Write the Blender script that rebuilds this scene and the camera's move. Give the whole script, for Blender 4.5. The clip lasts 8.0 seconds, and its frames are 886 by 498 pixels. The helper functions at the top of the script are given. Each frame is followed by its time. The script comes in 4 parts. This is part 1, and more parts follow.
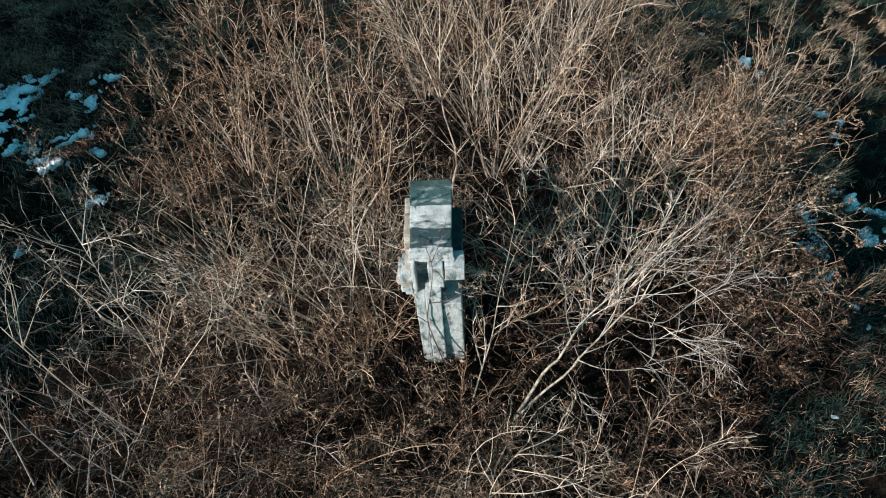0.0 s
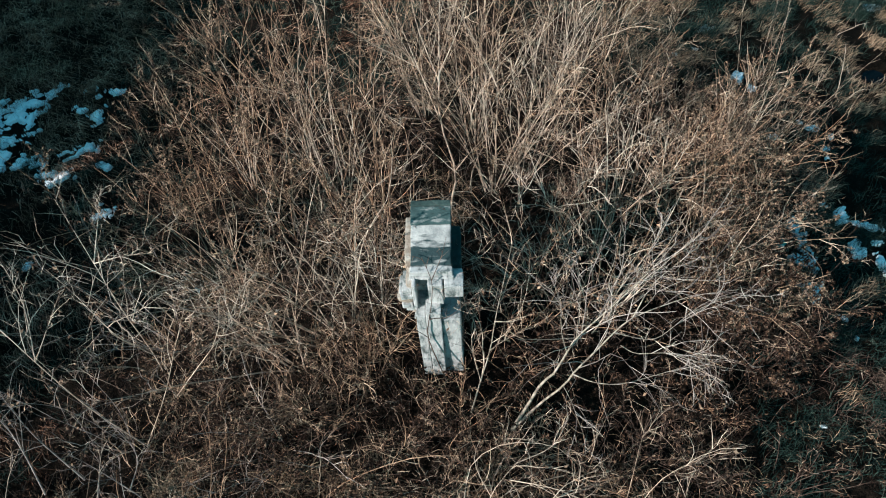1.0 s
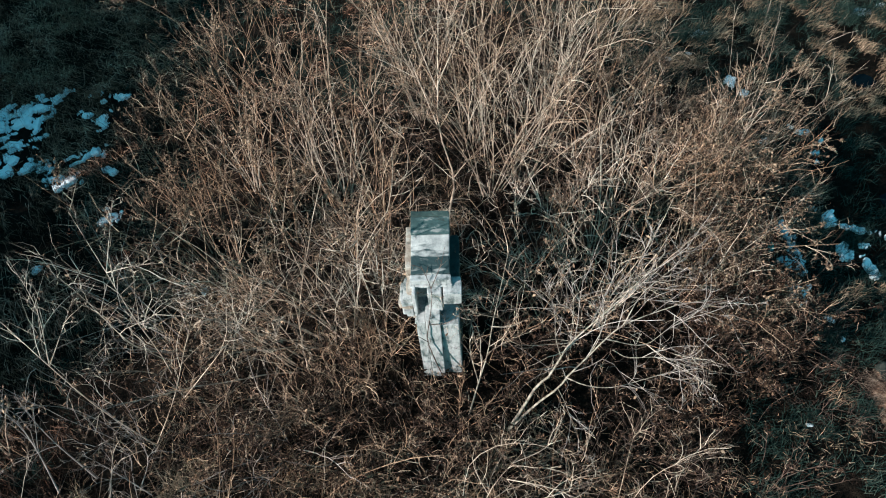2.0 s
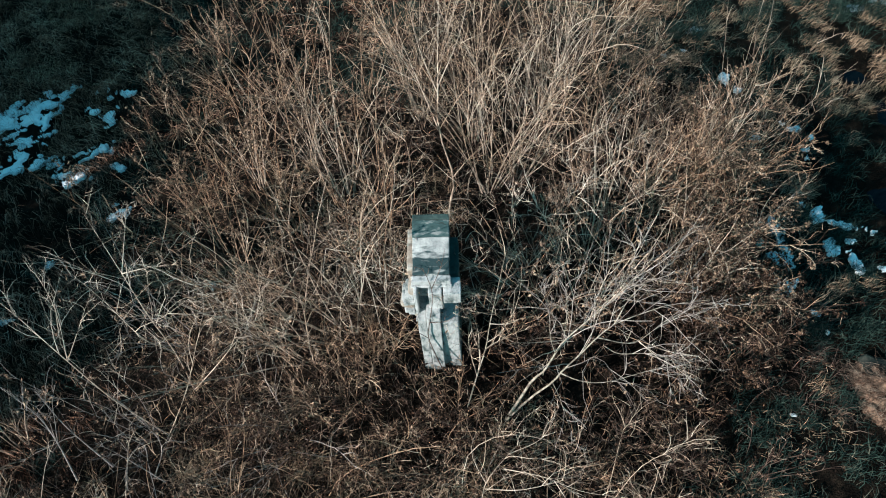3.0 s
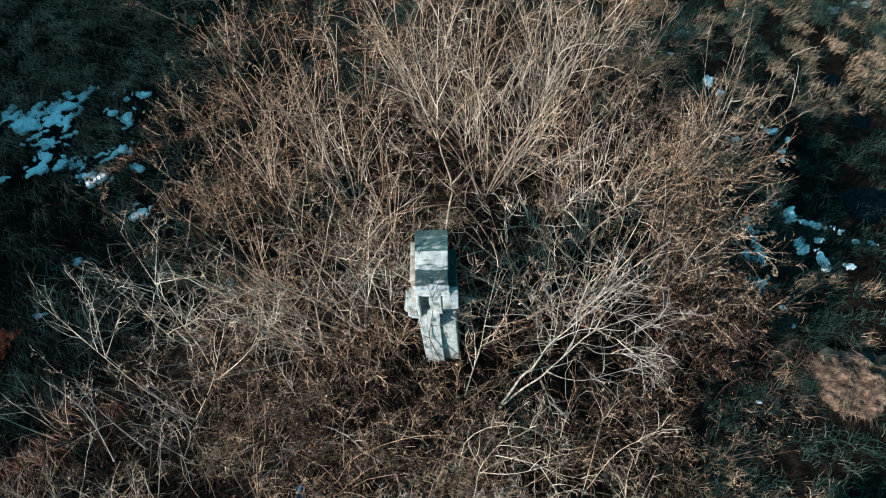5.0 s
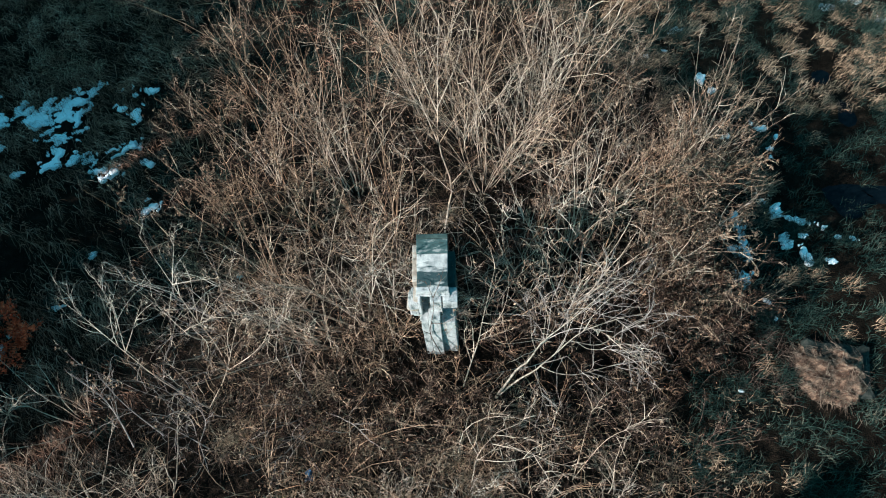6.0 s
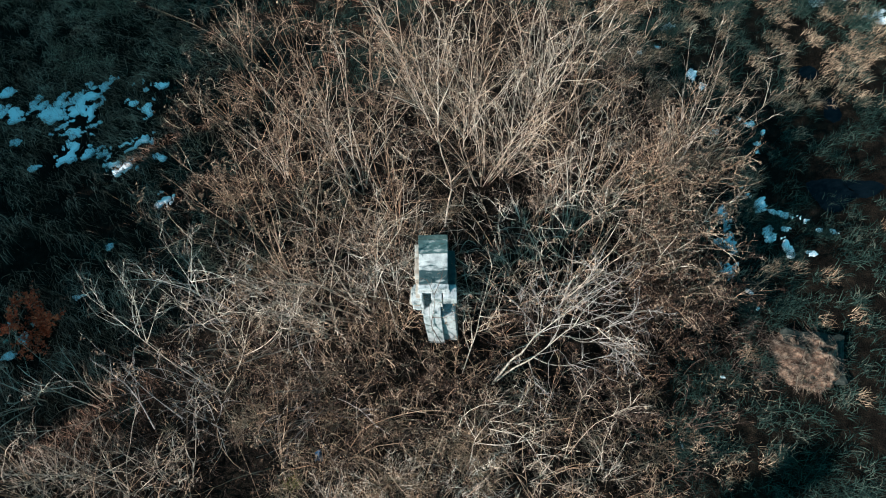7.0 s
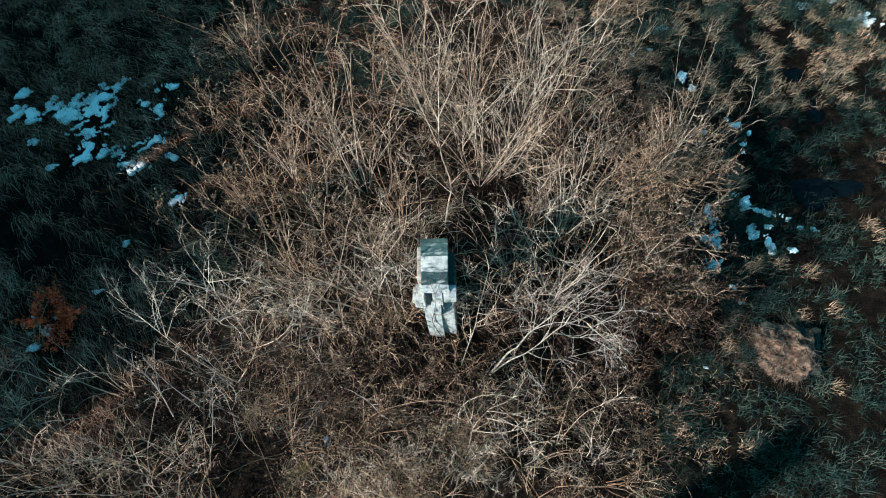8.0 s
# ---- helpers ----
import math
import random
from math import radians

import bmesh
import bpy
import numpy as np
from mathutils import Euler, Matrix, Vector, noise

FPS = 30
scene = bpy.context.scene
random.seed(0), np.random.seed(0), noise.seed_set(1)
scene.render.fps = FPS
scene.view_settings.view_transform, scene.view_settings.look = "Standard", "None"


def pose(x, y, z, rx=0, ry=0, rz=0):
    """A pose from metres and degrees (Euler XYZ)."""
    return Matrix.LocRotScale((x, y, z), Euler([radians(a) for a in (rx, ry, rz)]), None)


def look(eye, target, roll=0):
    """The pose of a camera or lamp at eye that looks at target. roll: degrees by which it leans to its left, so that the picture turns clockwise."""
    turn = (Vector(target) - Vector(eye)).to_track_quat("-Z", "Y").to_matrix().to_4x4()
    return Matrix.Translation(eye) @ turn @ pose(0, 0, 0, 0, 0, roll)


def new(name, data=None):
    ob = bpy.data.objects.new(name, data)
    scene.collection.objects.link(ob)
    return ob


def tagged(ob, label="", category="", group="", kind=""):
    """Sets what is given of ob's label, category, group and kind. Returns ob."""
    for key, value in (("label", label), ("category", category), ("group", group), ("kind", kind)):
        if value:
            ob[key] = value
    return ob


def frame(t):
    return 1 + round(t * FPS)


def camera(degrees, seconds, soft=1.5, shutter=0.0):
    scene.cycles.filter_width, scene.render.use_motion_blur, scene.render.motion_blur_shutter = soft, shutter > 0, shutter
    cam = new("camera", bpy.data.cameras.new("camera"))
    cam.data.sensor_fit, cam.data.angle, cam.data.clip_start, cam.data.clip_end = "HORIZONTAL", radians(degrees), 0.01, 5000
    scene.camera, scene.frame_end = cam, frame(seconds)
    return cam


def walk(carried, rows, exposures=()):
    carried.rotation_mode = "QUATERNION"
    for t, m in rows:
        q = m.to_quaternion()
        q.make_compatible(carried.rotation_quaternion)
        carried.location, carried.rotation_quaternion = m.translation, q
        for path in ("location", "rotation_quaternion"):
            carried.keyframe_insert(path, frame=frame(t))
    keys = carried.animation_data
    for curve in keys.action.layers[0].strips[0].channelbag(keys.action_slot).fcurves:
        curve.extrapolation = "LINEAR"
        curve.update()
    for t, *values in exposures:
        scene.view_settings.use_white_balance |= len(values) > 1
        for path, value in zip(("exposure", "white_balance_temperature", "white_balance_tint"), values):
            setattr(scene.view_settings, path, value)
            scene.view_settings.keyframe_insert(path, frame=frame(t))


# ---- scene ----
cam = camera(65.4, 8.0, soft=1.1)
METRES, EYE, TILT, LEAN, TURN = 5.0, 9.9, -57.0, 2.4, 0.0
ROWS = [
    (0.0, 0.0, 0.0, 0.0, 0.0, 0.0, -0.0),
    (0.5, -0.0012, -0.0288, 0.0187, -0.02, 0.1, 0.02),
    (1.0, -0.0011, -0.0566, 0.0388, -0.08, 0.14, 0.09),
    (1.5, -0.0008, -0.0873, 0.0588, -0.14, -0.05, 0.18),
    (3.0, -0.0022, -0.2015, 0.1351, -0.2, -2.12, 0.27),
    (3.5, -0.0018, -0.2447, 0.1641, -0.22, -2.81, 0.3),
    (4.0, -0.0008, -0.29, 0.2003, -0.25, -3.37, 0.32),
    (4.5, -0.0014, -0.3447, 0.2417, -0.26, -4.25, 0.32),
    (6.0, -0.0042, -0.5098, 0.3876, -0.31, -7.48, 0.32),
    (6.5, -0.0038, -0.5765, 0.448, -0.32, -8.82, 0.29),
    (7.0, -0.0061, -0.6421, 0.5037, -0.32, -9.97, 0.3),
    (7.5, -0.0083, -0.7117, 0.5613, -0.34, -10.96, 0.31),
    (8.0, -0.0108, -0.7844, 0.6173, -0.39, -11.81, 0.31),
]
walk(cam, [(t, pose(0, 0, EYE, TILT, LEAN, TURN) @ pose(METRES * x, METRES * y, METRES * z, 90 + pitch, roll, yaw)) for t, x, y, z, yaw, pitch, roll in ROWS], [(0.0, 1.22, 4930, 2), (8.0, 1.52, 4740, -1)])

# ---- light ----
SUN_DIR = Vector((-0.82, -0.47, 0.44)).normalized()      # towards the sun
sun_data = bpy.data.lights.new("sun", "SUN")
sun_data.energy, sun_data.angle, sun_data.color = 4.5, radians(0.5), (1.0, 0.74, 0.55)
sun = new("sun", sun_data)
sun.matrix_world = look(SUN_DIR * 60, (0, 0, 0))
world = bpy.data.worlds.new("sky")
scene.world = world
world.use_nodes = True
wn = world.node_tree.nodes
sky = wn.new("ShaderNodeTexSky")
sky.sky_type, sky.sun_disc = "NISHITA", False
sky.sun_elevation = math.asin(SUN_DIR.z)
sky.ozone_density = 0.0
sky.sun_rotation = math.atan2(SUN_DIR.x, SUN_DIR.y)
wn["Background"].inputs["Strength"].default_value = 0.062
hue = wn.new("ShaderNodeMix")
hue.data_type, hue.blend_type = "RGBA", "MULTIPLY"
hue.inputs[0].default_value = 1.0
hue.inputs[7].default_value = (0.53, 1.0, 0.78, 1)
world.node_tree.links.new(sky.outputs[0], hue.inputs[6])
world.node_tree.links.new(hue.outputs[2], wn["Background"].inputs["Color"])


# ---- materials ----
def material(name, stops, scale=6.0, detail=6.0, rough=0.85, bump=0.3, bump_scale=None, spread=0.0, stretch=(1, 1, 1), bump_dist=0.01, patchy=0.0, sheen=0.5):
    """A material whose colour runs over noise (and over each piece's own random number by spread)."""
    m = bpy.data.materials.new(name)
    m.use_nodes = True
    nt = m.node_tree
    n, l = nt.nodes, nt.links
    bsdf = n["Principled BSDF"]
    bsdf.inputs["Roughness"].default_value = rough
    bsdf.inputs["Specular IOR Level"].default_value = sheen
    geo = n.new("ShaderNodeNewGeometry")
    co = n.new("ShaderNodeMapping")
    co.inputs["Scale"].default_value = stretch
    l.new(geo.outputs["Position"], co.inputs["Vector"])
    big = n.new("ShaderNodeTexNoise")
    big.inputs["Scale"].default_value, big.inputs["Detail"].default_value = scale, detail
    big.inputs["Roughness"].default_value = 0.65
    l.new(co.outputs[0], big.inputs["Vector"])
    fac = big.outputs["Fac"]
    stretch_node = n.new("ShaderNodeMapRange")
    stretch_node.inputs["From Min"].default_value, stretch_node.inputs["From Max"].default_value = 0.28, 0.72
    l.new(fac, stretch_node.inputs["Value"])
    fac = stretch_node.outputs[0]
    if spread:
        mix = n.new("ShaderNodeMix")
        mix.inputs["Factor"].default_value = spread
        l.new(fac, mix.inputs["A"])
        l.new(geo.outputs["Random Per Island"], mix.inputs["B"])
        fac = mix.outputs["Result"]
    ramp = n.new("ShaderNodeValToRGB")
    el = ramp.color_ramp.elements
    for i, (p, c) in enumerate(stops):
        e = el[i] if i < 2 else el.new(p)
        e.position = p
        e.color = (*c, 1)
    l.new(fac, ramp.inputs["Fac"])
    if patchy:                                   # metre-wide drifts from redder and darker to greyer and paler plants
        drift = n.new("ShaderNodeTexNoise")
        drift.inputs["Scale"].default_value, drift.inputs["Detail"].default_value = 0.75, 2.0
        l.new(geo.outputs["Position"], drift.inputs["Vector"])
        hues = n.new("ShaderNodeValToRGB")
        he = hues.color_ramp.elements
        he[0].position, he[0].color = 0.36, (0.86, 0.68, 0.52, 1)
        he[1].position, he[1].color = 0.64, (1.12, 1.07, 0.99, 1)
        l.new(drift.outputs["Fac"], hues.inputs["Fac"])
        tint = n.new("ShaderNodeMix")
        tint.data_type, tint.blend_type = "RGBA", "MULTIPLY"
        tint.inputs[0].default_value = patchy
        l.new(ramp.outputs["Color"], tint.inputs[6])
        l.new(hues.outputs["Color"], tint.inputs[7])
        l.new(tint.outputs[2], bsdf.inputs["Base Color"])
    else:
        l.new(ramp.outputs["Color"], bsdf.inputs["Base Color"])
    if bump:
        fine = n.new("ShaderNodeTexNoise")
        fine.inputs["Scale"].default_value, fine.inputs["Detail"].default_value = bump_scale or scale * 6, 8.0
        l.new(co.outputs[0], fine.inputs["Vector"])
        b = n.new("ShaderNodeBump")
        b.inputs["Strength"].default_value, b.inputs["Distance"].default_value = bump, bump_dist
        l.new(fine.outputs["Fac"], b.inputs["Height"])
        l.new(b.outputs["Normal"], bsdf.inputs["Normal"])
    return m


BARK = material("bark_tan", [(0.0, (0.012, 0.008, 0.006)), (0.46, (0.045, 0.030, 0.023)), (0.64, (0.43, 0.318, 0.235)), (1.0, (0.95, 0.81, 0.66))], 5, spread=0.8, bump=0.4, bump_scale=60, patchy=0.9, sheen=0.12)
BARK_PALE = material("bark_pale", [(0.0, (0.028, 0.022, 0.019)), (0.40, (0.11, 0.086, 0.075)), (0.60, (0.58, 0.50, 0.425)), (1.0, (0.96, 0.88, 0.78))], 5, spread=0.7, bump=0.4, bump_scale=60, patchy=0.7, sheen=0.12)
BARK_WILLOW = material("bark_willow", [(0.0, (0.06, 0.05, 0.047)), (0.45, (0.25, 0.21, 0.19)), (0.7, (0.50, 0.43, 0.385)), (1.0, (0.76, 0.675, 0.60))], 5, spread=0.6, bump=0.4, bump_scale=60, sheen=0.12)
BARK_BROWN = material("bark_brown", [(0.0, (0.012, 0.008, 0.0065)), (0.5, (0.055, 0.036, 0.028)), (1.0, (0.34, 0.25, 0.20))], 5, spread=0.6, bump=0.4, bump_scale=60, sheen=0.12)
BARK_TWIG = material("bark_twig", [(0.0, (0.010, 0.006, 0.0048)), (0.50, (0.040, 0.026, 0.021)), (0.66, (0.43, 0.318, 0.245)), (1.0, (0.96, 0.84, 0.71))], 5, spread=0.82, bump=0.3, bump_scale=60, patchy=0.9, sheen=0.12)
BARK_LICHEN = material("bark_lichen", [(0.0, (0.07, 0.055, 0.046)), (0.4, (0.20, 0.17, 0.14)), (0.55, (0.30, 0.265, 0.20)), (0.7, (0.36, 0.31, 0.265)), (1.0, (0.48, 0.42, 0.375))], 11, bump=0.7, bump_scale=70, sheen=0.12)
LEAF_TAN = material("dead_leaf_tan", [(0.0, (0.04, 0.025, 0.018)), (0.5, (0.14, 0.092, 0.062)), (1.0, (0.46, 0.325, 0.215))], 5, spread=0.7, bump=0.0, rough=0.8, sheen=0.12)
# withered brown, its low end darkened to hold the thicket's shade
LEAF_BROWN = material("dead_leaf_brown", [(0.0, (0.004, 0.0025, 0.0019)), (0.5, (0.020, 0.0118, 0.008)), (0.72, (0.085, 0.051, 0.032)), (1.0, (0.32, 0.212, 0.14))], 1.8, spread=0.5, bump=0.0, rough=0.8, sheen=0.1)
LEAF_RED = material("dead_leaf_red", [(0.0, (0.10, 0.020, 0.010)), (0.5, (0.46, 0.075, 0.028)), (1.0, (0.74, 0.20, 0.08))], 20, spread=0.7, bump=0.0, rough=0.75, sheen=0.12)
GRASS_TAN = material("dry_grass", [(0.0, (0.05, 0.032, 0.02)), (0.4, (0.25, 0.17, 0.108)), (0.75, (0.54, 0.395, 0.265)), (1.0, (0.78, 0.62, 0.45))], 0.9, spread=0.55, bump=0.0, rough=0.85, sheen=0.12)
# green with shade put into the colour, since little blocks the sun there
GRASS_GREEN = material("winter_grass", [(0.0, (0.005, 0.010, 0.0085)), (0.45, (0.017, 0.033, 0.027)), (0.70, (0.052, 0.078, 0.062)), (0.88, (0.15, 0.142, 0.105)), (1.0, (0.36, 0.30, 0.21))], 1.1, spread=0.55, bump=0.0, rough=0.9, sheen=0.1)
GRASS_DARK = material("matted_grass", [(0.0, (0.010, 0.005, 0.004)), (0.38, (0.05, 0.025, 0.016)), (0.60, (0.32, 0.185, 0.12)), (1.0, (0.96, 0.72, 0.54))], 0.8, spread=0.5, bump=0.0, rough=0.9, sheen=0.05)
NEEDLES = material("spruce_needles", [(0.0, (0.008, 0.018, 0.012)), (0.5, (0.022, 0.045, 0.026)), (1.0, (0.06, 0.095, 0.05))], 3, spread=0.6, bump=0.0, rough=0.7, sheen=0.2)
GRASS_FRESH = material("yellow_green_blades", [(0.0, (0.05, 0.05, 0.010)), (0.5, (0.15, 0.14, 0.03)), (1.0, (0.32, 0.29, 0.08))], 6, spread=0.6, bump=0.0, rough=0.8, sheen=0.12)
# damp soil, with the shade under plants put into its near-black colour
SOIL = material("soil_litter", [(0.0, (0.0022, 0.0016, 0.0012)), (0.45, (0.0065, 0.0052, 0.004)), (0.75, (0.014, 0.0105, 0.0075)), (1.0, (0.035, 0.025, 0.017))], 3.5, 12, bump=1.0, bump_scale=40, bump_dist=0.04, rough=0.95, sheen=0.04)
SNOW = material("old_snow", [(0.0, (0.78, 0.82, 0.84)), (0.5, (0.88, 0.91, 0.93)), (1.0, (0.93, 0.95, 0.96))], 9, bump=0.25, bump_scale=45, bump_dist=0.012, rough=0.6)
STONE = material("whitewashed_stone", [(0.0, (0.04, 0.055, 0.055)), (0.27, (0.13, 0.15, 0.147)), (0.44, (0.32, 0.327, 0.322)), (0.70, (0.43, 0.434, 0.428)), (1.0, (0.52, 0.52, 0.51))], 6, 14, bump=0.6, bump_scale=22, bump_dist=0.016, rough=0.92, stretch=(1.5, 1.5, 0.6))
STONE_CAP = material("mossy_cap_stone", [(0.0, (0.010, 0.026, 0.027)), (0.56, (0.038, 0.072, 0.072)), (0.72, (0.17, 0.187, 0.182)), (1.0, (0.34, 0.335, 0.32))], 5.5, 14, bump=0.5, bump_scale=35, bump_dist=0.012, rough=0.92, stretch=(1, 2.2, 1))
MOSS_STONE = material("moss_stone", [(0.0, (0.008, 0.020, 0.019)), (0.6, (0.025, 0.048, 0.045)), (1.0, (0.07, 0.10, 0.09))], 9, 10, bump=0.6, bump_scale=40, rough=0.95)
BRICK_RAW = material("bare_masonry", [(0.0, (0.14, 0.11, 0.085)), (0.5, (0.30, 0.25, 0.20)), (1.0, (0.55, 0.53, 0.48))], 6, 10, bump=0.8, bump_scale=40, rough=0.95)
CONCRETE = material("dark_concrete", [(0.0, (0.006, 0.009, 0.008)), (0.5, (0.02, 0.025, 0.022)), (1.0, (0.06, 0.06, 0.05))], 6, 10, bump=0.9, bump_scale=40, rough=0.95, sheen=0.12)
STRAW_BED = material("straw_bed", [(0.0, (0.012, 0.007, 0.005)), (0.42, (0.07, 0.040, 0.027)), (0.6, (0.21, 0.135, 0.092)), (1.0, (0.42, 0.30, 0.21))], 6, 10, bump=1.0, bump_scale=50, bump_dist=0.04, rough=0.95, stretch=(1, 1.6, 1), sheen=0.12)
STRAW = material("loose_straw", [(0.0, (0.03, 0.020, 0.015)), (0.5, (0.16, 0.115, 0.085)), (1.0, (0.48, 0.385, 0.295))], 5, spread=0.5, bump=0.0, rough=0.85, sheen=0.12)
SCRAP_BLUE = material("blue_plastic", [(0.0, (0.015, 0.045, 0.10)), (1.0, (0.035, 0.09, 0.18))], 8, bump=0.1, rough=0.5)
SCRAP_WHITE = material("pale_plastic", [(0.0, (0.45, 0.48, 0.48)), (1.0, (0.75, 0.77, 0.77))], 8, bump=0.1, rough=0.45)
SCRAP_TEAL = material("turquoise_plastic", [(0.0, (0.10, 0.40, 0.38)), (1.0, (0.25, 0.60, 0.55))], 8, bump=0.1, rough=0.45)
WATER = material("dark_water", [(0.0, (0.002, 0.004, 0.006)), (1.0, (0.004, 0.007, 0.010))], 3, bump=0.1, bump_scale=8, rough=0.2, sheen=0.06)


def stained(m, centre, half, colour):
    """A band of damp green growth across a slab, streaked aslant, about half wide on both sides of y = centre."""
    n, l = m.node_tree.nodes, m.node_tree.links
    bsdf = n["Principled BSDF"]
    under = bsdf.inputs["Base Color"].links[0].from_socket
    geo = n.new("ShaderNodeNewGeometry")
    turned = n.new("ShaderNodeMapping")
    turned.inputs["Rotation"].default_value = (0, 0, radians(-28))
    turned.inputs["Scale"].default_value = (3.0, 14.0, 4.0)
    streak = n.new("ShaderNodeTexNoise")
    streak.inputs["Scale"].default_value, streak.inputs["Detail"].default_value = 1.6, 5.0
    l.new(geo.outputs["Position"], turned.inputs["Vector"])
    l.new(turned.outputs[0], streak.inputs["Vector"])
    split = n.new("ShaderNodeSeparateXYZ")
    l.new(geo.outputs["Position"], split.inputs[0])
    away, size, near, add, grade = [n.new("ShaderNodeMath") for _ in range(5)]
    away.operation, size.operation, near.operation, add.operation = "SUBTRACT", "ABSOLUTE", "MULTIPLY_ADD", "ADD"
    away.inputs[1].default_value = centre
    l.new(split.outputs["Y"], away.inputs[0])
    l.new(away.outputs[0], size.inputs[0])
    near.inputs[1].default_value, near.inputs[2].default_value = -0.34 / half, 0.32
    l.new(size.outputs[0], near.inputs[0])
    l.new(near.outputs[0], add.inputs[0])
    l.new(streak.outputs["Fac"], add.inputs[1])
    grade.operation, grade.use_clamp = "MULTIPLY_ADD", True
    grade.inputs[1].default_value, grade.inputs[2].default_value = 6.0, -2.9
    l.new(add.outputs[0], grade.inputs[0])
    mix = n.new("ShaderNodeMix")
    mix.data_type = "RGBA"
    l.new(grade.outputs[0], mix.inputs[0])
    l.new(under, mix.inputs[6])
    mix.inputs[7].default_value = (*colour, 1)
    l.new(mix.outputs[2], bsdf.inputs["Base Color"])
    return m


CAP_FRONT = stained(material("streaked_cap_stone", [(0.0, (0.10, 0.11, 0.105)), (0.35, (0.26, 0.265, 0.26)), (0.7, (0.42, 0.42, 0.405)), (1.0, (0.50, 0.49, 0.47))], 5, 14, bump=0.5, bump_scale=35, bump_dist=0.012, rough=0.92), 4.34, 0.18, (0.016, 0.036, 0.040))


# ---- mesh helpers ----
def mesh_np(name, verts, faces, mat, smooth=False):
    """A mesh from arrays of points and of faces with the same number of corners each."""
    faces = np.asarray(faces, dtype=np.int32)
    k = faces.shape[1]
    me = bpy.data.meshes.new(name)
    me.vertices.add(len(verts))
    me.vertices.foreach_set("co", np.asarray(verts, dtype=np.float32).ravel())
    me.loops.add(faces.size)
    me.loops.foreach_set("vertex_index", faces.ravel())
    me.polygons.add(len(faces))
    me.polygons.foreach_set("loop_start", np.arange(0, faces.size, k, dtype=np.int32))
    if smooth:
        me.polygons.foreach_set("use_smooth", np.ones(len(faces), dtype=bool))
    me.materials.append(mat)
    me.update(calc_edges=True)
    return me


def part_np(name, verts, faces, mat, parent, label="", smooth=False):
    ob = new(name, mesh_np(name, verts, faces, mat, smooth))
    ob.parent = parent
    if label:
        ob["label"] = label
    return ob


def part(name, bm, mat, parent, label=""):
    me = bpy.data.meshes.new(name)
    bm.to_mesh(me)
    bm.free()
    me.materials.append(mat)
    ob = new(name, me)
    ob.parent = parent
    if label:
        ob["label"] = label
    return ob


def unit(v):
    return v / np.maximum(np.linalg.norm(v, axis=-1, keepdims=True), 1e-9)


def hash2(i, j, seed):
    h = np.sin(i * 127.1 + j * 311.7 + seed * 74.7) * 43758.5453
    return h - np.floor(h)


def vnoise(x, y, seed=0):
    """Smooth value noise, 0 to 1."""
    x, y = np.asarray(x, dtype=float), np.asarray(y, dtype=float)
    i, j = np.floor(x), np.floor(y)
    u, v = x - i, y - j
    u, v = u * u * (3 - 2 * u), v * v * (3 - 2 * v)
    a, b = hash2(i, j, seed), hash2(i + 1, j, seed)
    c, d = hash2(i, j + 1, seed), hash2(i + 1, j + 1, seed)
    return (a * (1 - u) + b * u) * (1 - v) + (c * (1 - u) + d * u) * v


def fnoise(x, y, seed=0, octaves=4):
    s, a, t = 0.0, 1.0, 0.0
    for o in range(octaves):
        s = s + a * vnoise(x * 2 ** o, y * 2 ** o, seed + o)
        t += a
        a *= 0.55
    return s / t


PUDDLES = [(8.22, 7.47, 0.66, 0.72), (9.35, 7.62, 0.52, 0.26), (8.82, 9.62, 0.34, 0.60), (8.50, 10.80, 0.48, 0.36)]


def ground_z(x, y):
    x, y = np.asarray(x, dtype=float), np.asarray(y, dtype=float)
    near = np.exp(-((x / 40) ** 2 + ((y - 6) / 40) ** 2))
    z = near * ((fnoise(x * 0.35, y * 0.35, 3) - 0.5) * 0.30 + (fnoise(x * 2.2, y * 2.2, 9, 3) - 0.5) * 0.09)
    z = z + 0.90 * np.exp(-((x + 0.1) / 3.7) ** 2 - ((y - 4.7) / 3.8) ** 2) + 0.25 * np.exp(-((x + 0.4) / 0.8) ** 2 - ((y - 3.72) / 0.42) ** 2) + 0.2 * np.exp(-((x - 5.4) / 2.0) ** 2 - ((y - 12.0) / 1.6) ** 2)
    for px, py, rx, ry in PUDDLES:
        d = ((x - px) / rx) ** 2 + ((y - py) / ry) ** 2
        z = z - 0.16 * np.exp(-d * 0.8)
    return z


def in_thicket(x, y):
    """About 1 under the bushes, 0 on the open grass, with a ragged edge."""
    w = (fnoise(x * 0.6, y * 0.6, 21) - 0.5) * 1.6
    left = x + 6.0 - 0.25 * (y - 5.5) + w + 3.0 * (y < 1.9) + 1.0 * (y < 1.2)
    right = 5.3 - x + 0.12 * (y - 5.5) + w - 0.7 * (y < 4.6) - 0.7 * (y < 2.7)
    top = 13.0 - y - 0.2 * np.abs(x) + w - np.where(x < -1.0, 2.6, 0.0) - np.where(x > 2.9, 2.6, 0.0)
    m = np.minimum(np.minimum(left, right), top)
    return np.clip(m / 0.8 + 0.5, 0, 1)


